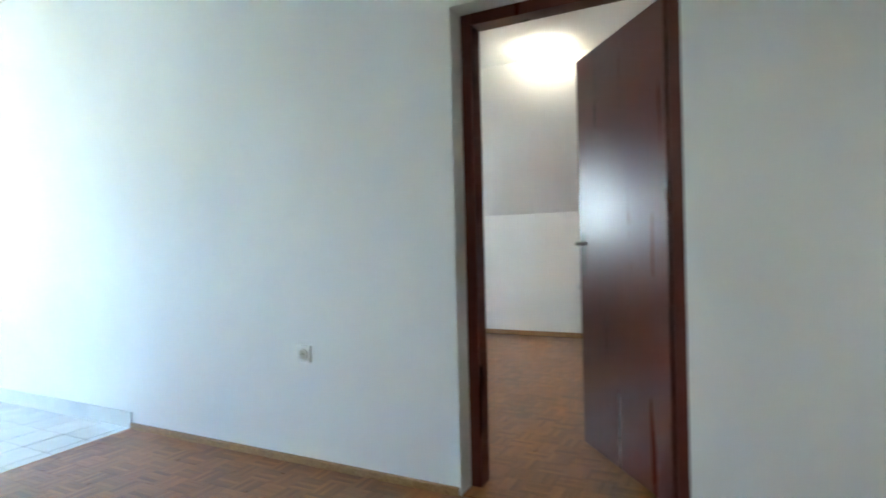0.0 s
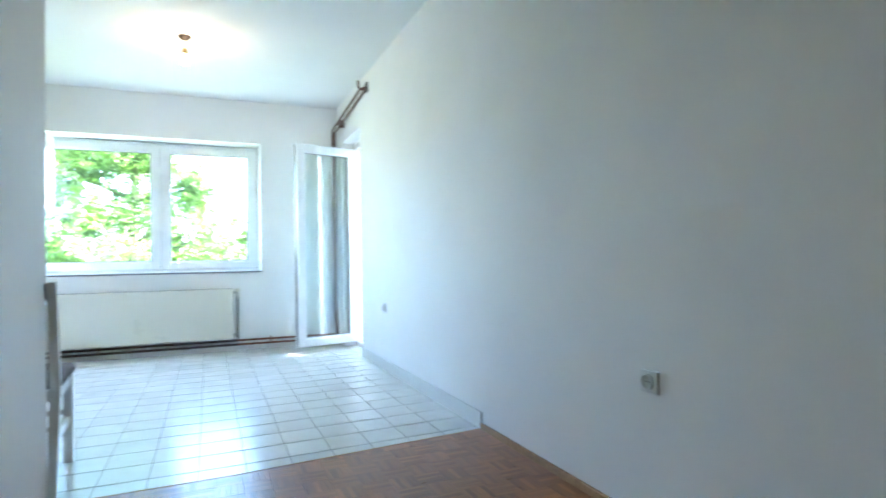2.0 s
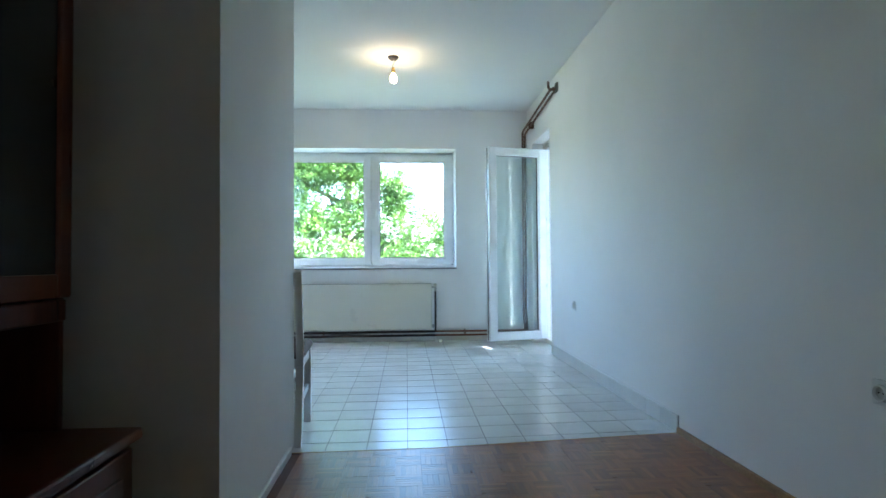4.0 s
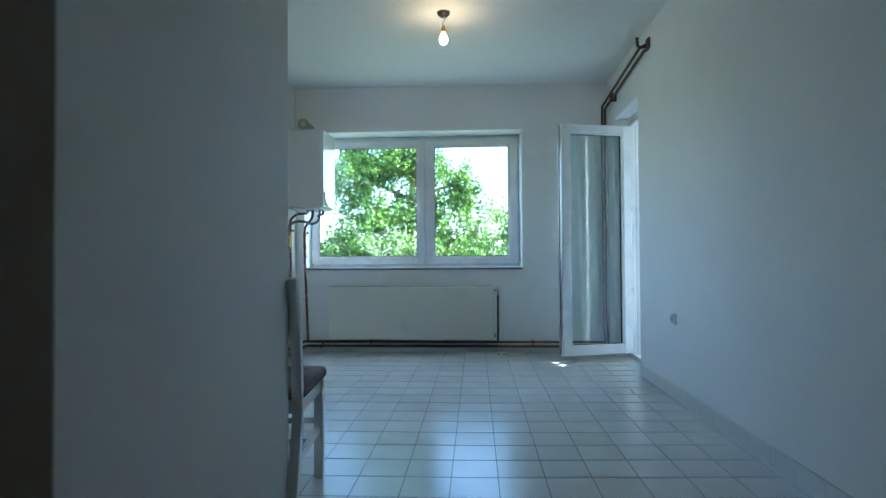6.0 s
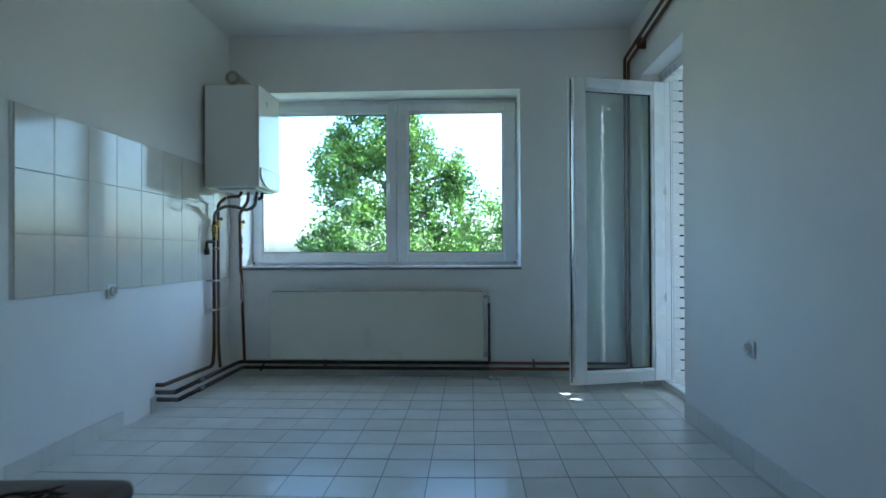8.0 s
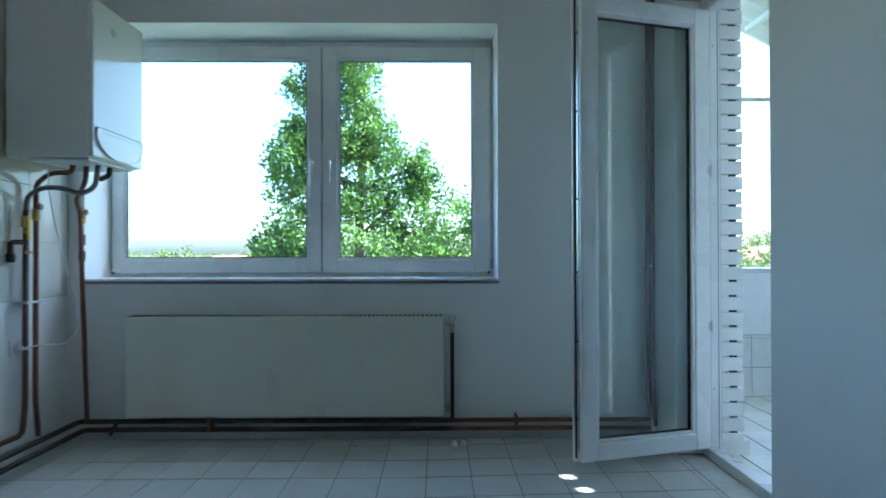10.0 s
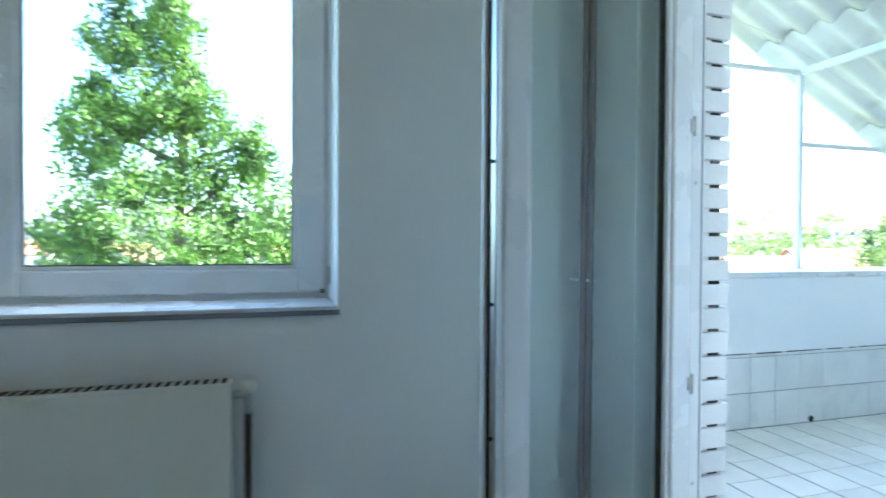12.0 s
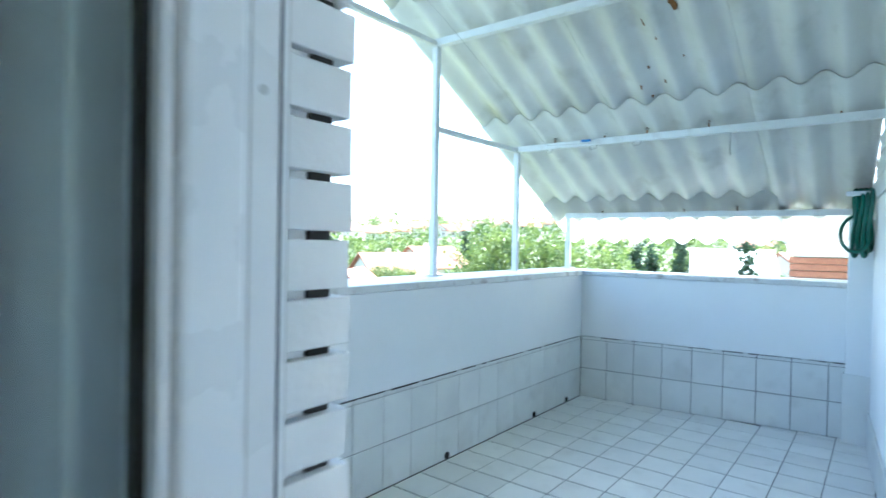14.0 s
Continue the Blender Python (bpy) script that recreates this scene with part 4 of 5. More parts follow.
part("hutch_side", one_box(-0.50, -0.205, 0.0, 0.02, 0.492, 2.05, 0.002), M_CABWOOD, cab)
part("hutch_side", one_box(-0.50, -0.205, CL - 0.02, CL, 0.492, 2.05, 0.002), M_CABWOOD, cab)
part("hutch_bottom", one_box(-0.50, -0.185, 0.02, CL - 0.02, 0.80, 0.86, 0.006), M_CABWOOD, cab)
part("shelf", one_box(-0.50, -0.22, 0.02, CL - 0.02, 1.42, 1.44), M_CABWOOD, cab)
part("hutch_top", one_box(-0.53, -0.16, -0.03, CL + 0.03, 2.05, 2.11, 0.012), M_CABWOOD, cab)
for i in range(2):
    y0 = 0.004 + i * (CL / 2)
    y1 = y0 + CL / 2 - 0.008
    d = part("door", one_box(-0.205, -0.18, y0, y0 + 0.06, 0.865, 2.045, 0.006), M_CABWOOD, cab)
    part("stile", one_box(-0.205, -0.18, y1 - 0.06, y1, 0.865, 2.045, 0.006), M_CABWOOD, d)
    part("rail", one_box(-0.203, -0.182, y0 + 0.058, y1 - 0.058, 0.865, 0.93, 0.005), M_CABWOOD, d)
    part("rail", one_box(-0.203, -0.182, y0 + 0.058, y1 - 0.058, 1.975, 2.045, 0.005), M_CABWOOD, d)
    part("pane", one_box(-0.194, -0.190, y0 + 0.058, y1 - 0.058, 0.928, 1.978), M_DARKGLASS, d, "dark glass")

# ---- terrace ----
PZ = 0.93
bm = bmesh.new()
box(bm, 1.88, TX + 0.32, TY, TY + 0.32, -0.2, PZ - 0.035)
parapet_n = structure("parapet_north", bm, M_PLASTER, "white plastered terrace parapet with tiles at its foot", "parapet")
parapet_e = structure("parapet_east", one_box(0, 0.30, -1.86, 0.0, -0.2, PZ - 0.035), M_PLASTER, "white plastered short terrace parapet with tiled foot", "parapet")
E_TURN = 6.8
parapet_e.matrix_basis = pose(5.295, TY, 0, 0, 0, E_TURN)
# coping
part("coping", one_box(1.97, 5.27, TY - 0.02, TY + 0.335, PZ - 0.035, PZ, 0.006), M_CAP, parapet_n, "chipped white coping")
part("coping", one_box(-0.02, 0.32, -1.84, 0.33, PZ - 0.034, PZ - 0.001, 0.006), M_CAP, parapet_e, "chipped white coping")
# plaster that stands proud above the tiles
part("plaster_coat", one_box(1.97, 5.29, TY - 0.012, TY - 0.001, 0.447, PZ - 0.036, 0.004), M_PLASTER, parapet_n)
part("plaster_coat", one_box(-0.012, -0.001, -1.85, -0.013, 0.447, PZ - 0.036, 0.004), M_PLASTER, parapet_e)
# house wall beside the terrace and corner column
wall_t = structure("wall_terrace", one_box(0.0, 4.05, -0.12, 0.0, -0.2, 3.3), M_PLASTER, "white house wall beside the terrace with boards above", "wall")
W_TURN = 4.0
wall_t.matrix_basis = pose(1.885, TW - 0.14, 0, 0, 0, W_TURN)
col = structure("column", one_box(5.40, 5.62, 6.845, 6.985, -0.2, 1.30, 0.006), M_PLASTER, "white corner column at the end of the parapet", "column")
part("tile_foot", one_box(5.388, 5.63, 6.84, 6.995, 0.0, 0.40, 0.003), M_TWALL, col, "tiled foot of the column")
skirt_t = structure("trim_terrace", one_box(0.1, 3.6, 0.0, 0.012, 0.0, 0.20, 0.002), M_TWALL, "pale tile skirting along the house wall", "skirting")
skirt_t.matrix_basis = wall_t.matrix_basis
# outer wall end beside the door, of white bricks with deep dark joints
# near-black backing sheet that shows through the open joints
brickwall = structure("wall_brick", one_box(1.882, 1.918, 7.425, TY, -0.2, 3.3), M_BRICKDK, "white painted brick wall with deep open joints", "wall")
structure("wall_over_door", one_box(1.882, 1.97, TW - 0.1, 7.425, 2.38, 3.3), M_BRICK, "white painted wall above the terrace door", "wall")

# steel frame of the terrace roof
SLOPE = 0.5164
frame_steel = empty("roof_frame", (0, 0, PZ))
tagged(frame_steel, "white painted steel posts and rails carrying the roof", "frame")
PY = 8.81
POSTS = ((3.833, 2.21), (4.722, 1.74), (5.54, 1.327))
for x, z in POSTS:
    part("post", one_box(x - 0.018, x + 0.018, PY - 0.018, PY + 0.018, 0.0, z - PZ, 0.003), M_STEELWHITE, frame_steel)
    part("foot_plate", one_box(x - 0.045, x + 0.045, PY - 0.04, PY + 0.04, 0.0, 0.008, 0.002), M_STEELWHITE, frame_steel)
    part("purlin", one_box(x - 0.02, x + 0.02, TW - 0.1, PY + 0.02, z - PZ, z - PZ + 0.04, 0.003), M_STEELWHITE, frame_steel)
part("side_rail", one_box(1.97, 3.82, PY - 0.015, PY + 0.015, 2.21 - PZ, 2.24 - PZ, 0.003), M_STEELWHITE, frame_steel)
part("side_rail", one_box(3.85, 4.71, PY - 0.015, PY + 0.015, 1.74 - PZ, 1.77 - PZ, 0.003), M_STEELWHITE, frame_steel)
part("purlin", one_box(2.75, 2.79, TW - 0.1, PY + 0.02, 2.757 - PZ, 2.797 - PZ, 0.003), M_STEELWHITE, frame_steel)
part("wall_post", one_box(1.97, 2.0, PY - 0.018, PY + 0.018, 0.0, 2.21 - PZ, 0.003), M_STEELWHITE, frame_steel)

# corrugated roof: sheets laid in courses, each course over the next lower one
PITCH, AMP = 0.181, 0.026


def roof_z(x):
    return 2.21 + 0.045 - SLOPE * (x - 3.833)


def sheet(name, x0, x1, y0, waves, lift, mat, parent, hole=None):
    """One corrugated sheet with its waves running down the slope."""
    bm = bmesh.new()
    steps, rows = 10, max(2, int((x1 - x0) / 0.045) if hole else 2)
    grids = []
    for side in (0.0, 0.007):
        g = []
        for i in range(rows + 1):
            x = x0 + (x1 - x0) * i / rows
            wall_y = 6.635 + 0.07 * (x - 1.885)
            g.append([bm.verts.new((x, max(wall_y, y0 + PITCH * k / steps), roof_z(x) + AMP + AMP * math.cos(2 * math.pi * (y0 + PITCH * k / steps) / PITCH) + lift + side)) for k in range(waves * steps + 1)])
        grids.append(g)
    a, b = grids
    n = waves * steps
    gone = set()
    if hole:
        for hx, hy in hole:
            k0 = int((hy - y0) / PITCH * steps)
            for dk in (0, 1):
                gone.add((int((hx - x0) / (x1 - x0) * rows), k0 + dk))
    for i in range(rows):
        for k in range(n):
            if (i, k) in gone:
                continue
            bm.faces.new((a[i][k], a[i][k + 1], a[i + 1][k + 1], a[i + 1][k]))
            bm.faces.new((b[i][k], b[i + 1][k], b[i + 1][k + 1], b[i][k + 1]))
    for i in range(rows):
        for k in (0, n):
            bm.faces.new((a[i][k], a[i + 1][k], b[i + 1][k], b[i][k]))
    for k in range(n):
        for i in (0, rows):
            bm.faces.new((a[i][k], b[i][k], b[i][k + 1], a[i][k + 1]))
    return part(name, bm, mat, parent, "", True)


roof = empty("terrace_roof", (0, 0, 0))
tagged(roof, "weathered grey corrugated fibre-cement roof with rust spots", "roof")


def sun_hole(x, y):
    """Where the sun's ray to a spot on the kitchen floor crosses the roof."""
    k = (roof_z(x) + 0.05) / (SUN_DIR.z + SLOPE * SUN_DIR.x)
    return x + SUN_DIR.x * k, y + SUN_DIR.y * k


HOLES = [sun_hole(0.985, 7.135), sun_hole(1.02, 6.985)]
for c in range(3):
    y0 = TW - 0.10 + c * PITCH * 4 - 0.012 * c
    nw = 5 if c == 2 else 4
    sheet("sheet", 1.94, 2.93, y0, nw, 0.036, M_ROOF, roof, [h for h in HOLES if y0 < h[1] < y0 + PITCH * 4])
    sheet("sheet", 2.60, 3.97, y0, nw, 0.024, M_ROOF, roof, [h for h in HOLES if y0 < h[1] < y0 + PITCH * 4 and h[0] > 2.6])
    sheet("sheet", 3.62, 4.86, y0, nw, 0.012, M_ROOF, roof)
    sheet("sheet", 4.53, 5.66, y0, nw, 0.0, M_ROOF, roof)
white_sheet = bpy.data.materials.new("translucent_white_sheet")
white_sheet.use_nodes = True
wnt = white_sheet.node_tree
wt = wnt.nodes.new("ShaderNodeBsdfTranslucent")
wt.inputs[0].default_value = (0.85, 0.85, 0.83, 1)
wmix = wnt.nodes.new("ShaderNodeMixShader")
wmix.inputs[0].default_value = 0.7
wnt.nodes["Principled BSDF"].inputs["Base Color"].default_value = (0.85, 0.85, 0.83, 1)
wnt.links.new(wnt.nodes["Principled BSDF"].outputs[0], wmix.inputs[1])
wnt.links.new(wt.outputs[0], wmix.inputs[2])
wnt.links.new(wmix.outputs[0], wnt.nodes["Material Output"].inputs["Surface"])
for c in range(2):
    sheet("eaves_sheet", 5.40, 5.97, 7.35 + c * PITCH * 4, 4 if c == 0 else 5, -0.014, white_sheet, roof)["label"] = "translucent white eaves sheet"
# rust spots under the sheets
random.seed(11)
for x, y, r in ((3.91, 7.78, 0.055), (4.0, 7.60, 0.055), (4.40, 7.86, 0.022), (4.42, 7.74, 0.018), (4.33, 7.80, 0.014), (4.5, 7.83, 0.014), (4.05, 7.74, 0.02), (4.12, 7.70, 0.014), (4.3, 7.62, 0.01)):
    outl = []
    for i in range(9):
        a = 2 * math.pi * i / 9
        q = 0.7 * r * random.uniform(0.35, 1.2)
        outl.append((x + q * math.cos(a) * 1.3, y + q * math.sin(a) * 0.6))
    bm = bmesh.new()
    lo = [bm.verts.new((p, q, roof_z(p) + AMP + AMP * math.cos(2 * math.pi * q / PITCH) + 0.004)) for p, q in outl]
    hi = [bm.verts.new(v.co + Vector((0, 0, 0.002))) for v in lo]
    bm.faces.new(lo)
    bm.faces.new(hi[::-1])
    for i in range(9):
        bm.faces.new((lo[i], lo[(i + 1) % 9], hi[(i + 1) % 9], hi[i]))
    part("rust_spot", bm, M_RUST, roof, "orange rust spot")
# hook bolts, wire hooks and clothes line under the purlins
for px, pz in POSTS[1:]:
    for i in range(6):
        y = 7.0 + i * 0.30 + (0.04 if i % 2 else 0)
        part("hook_bolt", one_tube([(px + 0.024, y, pz + 0.03), (px + 0.028, y, pz + 0.085)], 0.004, 6), M_RUST, roof)
        part("washer", lathe(bmesh.new(), [(0.016, 0.0), (0.012, 0.006)], (px + 0.028, y, pz + 0.07), 10), M_STEEL, roof)
line = empty("clothes_line", (4.70, 7.9, 1.74))
tagged(line, "thin wire clothes line with loops and a blue peg", "clothes line")
for i, y in enumerate((8.55, 8.25, 7.98)):
    part("loop", one_tube([(0.0, y - 7.9 - 0.02, 0.0), (-0.03, y - 7.9 - 0.03, -0.025), (-0.035, y - 7.9 + 0.01, -0.035), (-0.005, y - 7.9 + 0.02, -0.004)], 0.003, 6, 0.01), M_STEEL, line)
part("wire", one_tube([(-0.02, 0.66, 0.02), (-1.2, 0.74, 0.62), (-2.68, 0.8, 0.95)], 0.0015, 5, 0.3), M_STEEL, line)
part("wire", one_tube([(-0.02, 0.36, 0.01), (-0.03, 0.66, 0.02)], 0.0015, 5), M_STEEL, line)
part("hanging_hook", one_tube([(0.0, -0.42, 0.0), (-0.012, -0.42, -0.10), (0.004, -0.42, -0.125), (0.012, -0.42, -0.11)], 0.003, 6, 0.01), M_STEEL, line)
part("peg", one_box(-0.035, -0.02, 0.36, 0.42, 0.02, 0.034, 0.003), M_BLUE, line, "blue plastic clothes peg")

# drains along the parapet's foot
for x in (3.68, 4.595, 5.06):
    tagged(link("drain_hole", lathe(bmesh.new(), [(0.018, TY - 0.016), (0.02, TY - 0.010), (0.02, TY - 0.006)], (x, 0, 0.02), 12, "y"), M_BLACK), "small black drain outlet at the parapet's foot", "drain", "terrace drains")

# garden hose hung on a bracket
hose = empty("garden_hose", (5.25, TW + 0.075, 1.37))
tagged(hose, "green garden hose coiled on a wall bracket", "hose")
part("bracket", one_box(-0.03, 0.03, 0.0, 0.16, 0.05, 0.075, 0.004), M_STEELWHITE, hose)
for k in range(4):
    pts = []
    rx, rz = 0.09 + 0.008 * (k % 3), 0.17 + 0.015 * (k % 2)
    for i in range(28):
        a = 2 * math.pi * i / 28
        pts.append((rx * math.sin(a) * 0.7 + 0.01 * k, 0.05 + 0.022 * k + 0.01 * math.sin(2 * a), 0.075 - rz + rz * math.cos(a) + 0.011))
    part("coil", one_tube(pts, 0.011, 8, closed=True), M_HOSE, hose, "", True)
pts = []
for i in range(26):
    a = 2 * math.pi * i / 26
    pts.append((-0.03 + 0.05 * math.sin(a), 0.11 + 0.07 * math.cos(a), -0.16 + 0.10 * math.sin(a)))
part("loose_coil", one_tube(pts, 0.010, 8, closed=True), M_HOSE, hose, "", True)

# eaves of the next roof beyond the column: white board over red-brown boards
eave = empty("neighbour_eaves", (6.35, 6.5, 0))
tagged(eave, "red-brown boarded eaves under a white fascia next door", "eaves")
part("fascia", one_box(0, 0.04, 0.20, 0.90, 1.065, 1.175, 0.004), M_STEELWHITE, eave)
for i in range(5):
    part("board", one_box(0.02, 0.06, 0.2, 0.885, 0.81 + 0.05 * i, 0.81 + 0.05 * i + 0.046, 0.003), M_REDWOOD, eave)
part("roof_slab", plate(bmesh.new(), [(-0.62, 1.66), (0.10, 1.18), (0.10, 1.245), (-0.62, 1.73)], "y", 0.2, 0.98), M_STEELWHITE, eave, "white boarded roof edge")
part("support", one_box(0.07, 0.11, 0.2, 0.885, -6.9, 1.16), M_HOUSE, eave)

# lower storeys of the house, below the rooms
structure("house_base", one_box(-2.6, 5.7, -0.9, 8.0, -7.2, -0.26), M_HOUSE, "pale rendered lower storeys of the house", "house")
structure("terrace_base", one_box(1.9, 5.6, 8.0, 8.9, -7.2, -0.26), M_HOUSE, "pale rendered wall below the terrace", "house")


# ---- outside ----
def smooth(a, b, v):
    s = min(1.0, max(0.0, (v - a) / (b - a)))
    return s * s * (3 - 2 * s)


def height(x, y):
    r, a = math.hypot(x, y), math.degrees(math.atan2(y, x))
    w = smooth(78, 52, a) if a > 0 else smooth(-70, -30, a)
    return -7.0 + w * (3.5 * smooth(50, 120, r) + 13 * smooth(120, 420, r)) + 0.8 * noise.noise(Vector((x * 0.02, y * 0.02, 0))) * smooth(20, 60, r)


RINGS = [0, 6, 12, 20, 30, 42, 56, 72, 90, 110, 135, 165, 200, 240, 290, 350, 420, 520, 700, 1000, 1600, 2600, 4000]
verts, faces = [(0, 0, height(0.01, 0))], []
SEG = 96
for r in RINGS[1:]:
    for k in range(SEG):
        a = 2 * math.pi * k / SEG
        x, y = r * math.cos(a), r * math.sin(a)
        verts.append((x, y, height(x, y)))
for k in range(SEG):
    faces.append((0, 1 + k, 1 + (k + 1) % SEG))
for i in range(len(RINGS) - 2):
    for k in range(SEG):
        a, b = 1 + i * SEG + k, 1 + i * SEG + (k + 1) % SEG
        faces.append((a, a + SEG, b + SEG, b))
me = bpy.data.meshes.new("ground")
me.from_pydata(verts, [], faces)
me.materials.append(M_GRASS)
for f in me.polygons:
    f.use_smooth = True
tagged(new("ground", me), "green and straw-coloured gardens rising to a hill", "ground", kind="structure")


def leaf_cloud(name, centres, sizes, mat, seed):
    """Many small pointed leaves, one at each centre, in one mesh."""
    rng = np.random.default_rng(seed)
    n = len(centres)
    c = np.asarray(centres, dtype=float)
    u = rng.normal(size=(n, 3))
    u /= np.linalg.norm(u, axis=1)[:, None]
    w = np.cross(u, rng.normal(size=(n, 3)))
    w /= np.linalg.norm(w, axis=1)[:, None]
    s = np.asarray(sizes)[:, None]
    bend = np.cross(u, w) * s * 0.18
    v = np.stack([c - u * s, c + w * s * 0.55 + bend, c + u * s, c - w * s * 0.55 + bend], axis=1).reshape(-1, 3)
    me = bpy.data.meshes.new(name)
    me.from_pydata(v.tolist(), [], np.arange(4 * n).reshape(n, 4).tolist())
    me.materials.append(mat)
    return me


def crown_points(blobs, count, rng, clump):
    """Leaf places in tufts over and inside a set of egg-shaped lobes, with gaps between the tufts."""
    vol = np.array([b[3] * b[4] * b[5] for b in blobs]) ** 0.75
    pick = rng.choice(len(blobs), size=max(1, count // 14), p=vol / vol.sum())
    out = []
    for i in pick:
        x, y, z, a, b, c = blobs[i]
        d = rng.normal(size=3)
        d /= np.linalg.norm(d)
        q = rng.uniform(0.45, 1.06) ** 0.6
        t = np.array([x + d[0] * a * q, y + d[1] * b * q, z + d[2] * c * q])
        out.append(t + rng.normal(size=(14, 3)) * clump)
    return np.concatenate(out)


def tree(place, blobs, count, leaf, mat, label, seed, trunk=0.18, name="tree", clump=0.13):
    """Tapered trunk with limbs to every lobe, and a crown of many leaves. Lobes are given from the tree's foot."""
    rng = np.random.default_rng(seed)
    t = empty(name, place)
    tagged(t, label, "tree", "garden trees")
    top = max(b[2] + b[5] * 0.6 for b in blobs)
    bm = bmesh.new()
    n = 9
    tube(bm, [(0.12 * math.sin(i * 1.3), 0.1 * math.cos(i * 1.7), top * i / (n - 1)) for i in range(n)], [trunk * (1 - 0.9 * i / (n - 1)) for i in range(n)], 9)
    for b in blobs[:17]:
        z0 = max(0.5, b[2] - b[5] * 0.9)
        z0 = min(z0, top * 0.8)
        tube(bm, [(0, 0, z0), (b[0] * 0.45, b[1] * 0.45, (z0 + b[2]) / 2 + 0.1), (b[0], b[1], b[2] + b[5] * 0.4)], [trunk * 0.4, trunk * 0.25, 0.015], 6)
    part("trunk", bm, M_BARK, t, "grey-brown bark", True)
    pts = crown_points(blobs, count, rng, clump)
    ob = new("crown", leaf_cloud("crown", pts, rng.uniform(0.6, 1.25, len(pts)) * leaf, mat, seed))
    ob.parent = t
    return t


# the broad tree before the kitchen window
G = -7.0
main = [(0.0, 0, 11.0, 0.38, 0.45, 1.0), (-0.45, 0, 10.4, 0.9, 0.8, 0.85), (-0.5, 0.1, 9.4, 1.2, 1.0, 1.0), (-0.45, 0, 8.2, 1.5, 1.3, 1.2), (0.1, 0, 6.6, 1.6, 1.5, 1.4), (-1.25, 0, 9.7, 0.5, 0.6, 0.6),
        (1.25, -0.2, 7.4, 0.8, 0.9, 1.3), (1.5, -0.1, 8.4, 0.48, 0.5, 0.95), (1.75, -0.1, 6.8, 0.6, 0.8, 1.2), (0.8, 0.1, 9.0, 0.5, 0.5, 0.8), (1.0, 0.0, 9.5, 0.2, 0.3, 0.35), (-1.8, 0.2, 7.0, 0.3, 0.4, 0.8),
        (-1.4, 0.0, 7.6, 0.55, 0.7, 1.0), (0.35, 0.0, 10.0, 0.35, 0.5, 0.6), (-0.95, 0, 11.05, 0.42, 0.45, 0.42), (-0.4, 0, 11.8, 0.6, 0.6, 0.8), (0, 0, 4.6, 1.5, 1.5, 1.5)]
K = 1.70
main = [(x * 1.32 * K, y * 1.2 * K, 8 + (z - 8) * 1.24 * K, a * 1.14 * K, b * 1.1 * K, c * 1.14 * K) for x, y, z, a, b, c in main]
# boughs that stand out of the crown and leave gaps between them
rng_b = np.random.default_rng(17)
n_main = len(main) - 1
for k in range(130):
    b = main[k % n_main]
    d = rng_b.normal(size=3) * (1, 1, 0.8)
    d /= np.linalg.norm(d)
    s = rng_b.uniform(0.2, 0.48)
    main.append((b[0] + d[0] * b[3], b[1] + d[1] * b[4], b[2] + d[2] * b[5], s, s, s * 1.3))
tree((-2.55, 26.0, G), main, 82000, 0.092, M_LEAF, "tall leafy deciduous tree before the kitchen window", 3, 0.32, clump=0.14)


def round_crown(h, r, rng):
    out = [(0, 0, h * 0.62, r, r, h * 0.34)]
    for k in range(6):
        a = k * 1.05 + rng.uniform(0, 0.6)
        out.append((r * 0.62 * math.cos(a), r * 0.62 * math.sin(a), h * rng.uniform(0.48, 0.8), r * 0.5, r * 0.5, h * 0.17))
    return out


rng_t = np.random.default_rng(21)
# trees beyond the terrace: bearing in degrees from +x, distance, crown radius, top above the floor
for bearing, dist, r, topz in ((30, 24, 2.5, 2.1), (27, 26, 2.0, 1.7), (34.5, 27, 1.7, 0.8), (22.5, 28, 1.7, 1.0), (20.8, 34, 1.5, 0.2), (39, 46, 2.4, -2.0), (44, 60, 2.8, -1.6), (49, 52, 2.6, -2.2), (54, 48, 2.6, -2.0), (13.3, 76, 1.8, 1.5), (60, 44, 3.2, 0.2), (5, 45, 2.2, -0.6)):
    x, y = 1.5 + dist * math.cos(radians(bearing)), 6.8 + dist * math.sin(radians(bearing))
    g = height(x, y)
    tree((x, y, g), round_crown(topz - g, r, rng_t), 17000, 0.10, M_LEAF2, "leafy green garden tree below the terrace", int(bearing * 7 + dist), 0.2, clump=0.24)
for bearing, dist, topz in ((19.2, 62, 1.9), (17.8, 58, 0.9), (15.3, 70, 2.2), (9.6, 48, 1.3), (36, 90, 2.5), (50, 85, 1.4)):
    x, y = 1.5 + dist * math.cos(radians(bearing)), 6.8 + dist * math.sin(radians(bearing))
    g = height(x, y)
    h = topz - g
    cone = [(0, 0, h * (0.25 + 0.17 * k), 1.25 * (1 - 0.19 * k), 1.25 * (1 - 0.19 * k), h * 0.15) for k in range(5)]
    tree((x, y, g), cone, 1500, 0.26, M_LEAFDK, "dark conical conifer in a garden", int(dist), 0.18, "conifer", 0.25)
# small trees to the side of the window
for x, y, r, topz in ((-7.5, 32, 1.6, 0.3), (-4.6, 22, 1.0, -0.4), (-16, 60, 2.8, 1.2), (-26, 62, 2.2, 2.1), (4, 40, 2.5, -0.5)):
    g = height(x, y)
    tree((x, y, g), round_crown(topz - g, r, rng_t), 2200, 0.16, M_LEAF2, "leafy green tree in the gardens below", int(abs(x) * 9 + y), 0.16, clump=0.22)


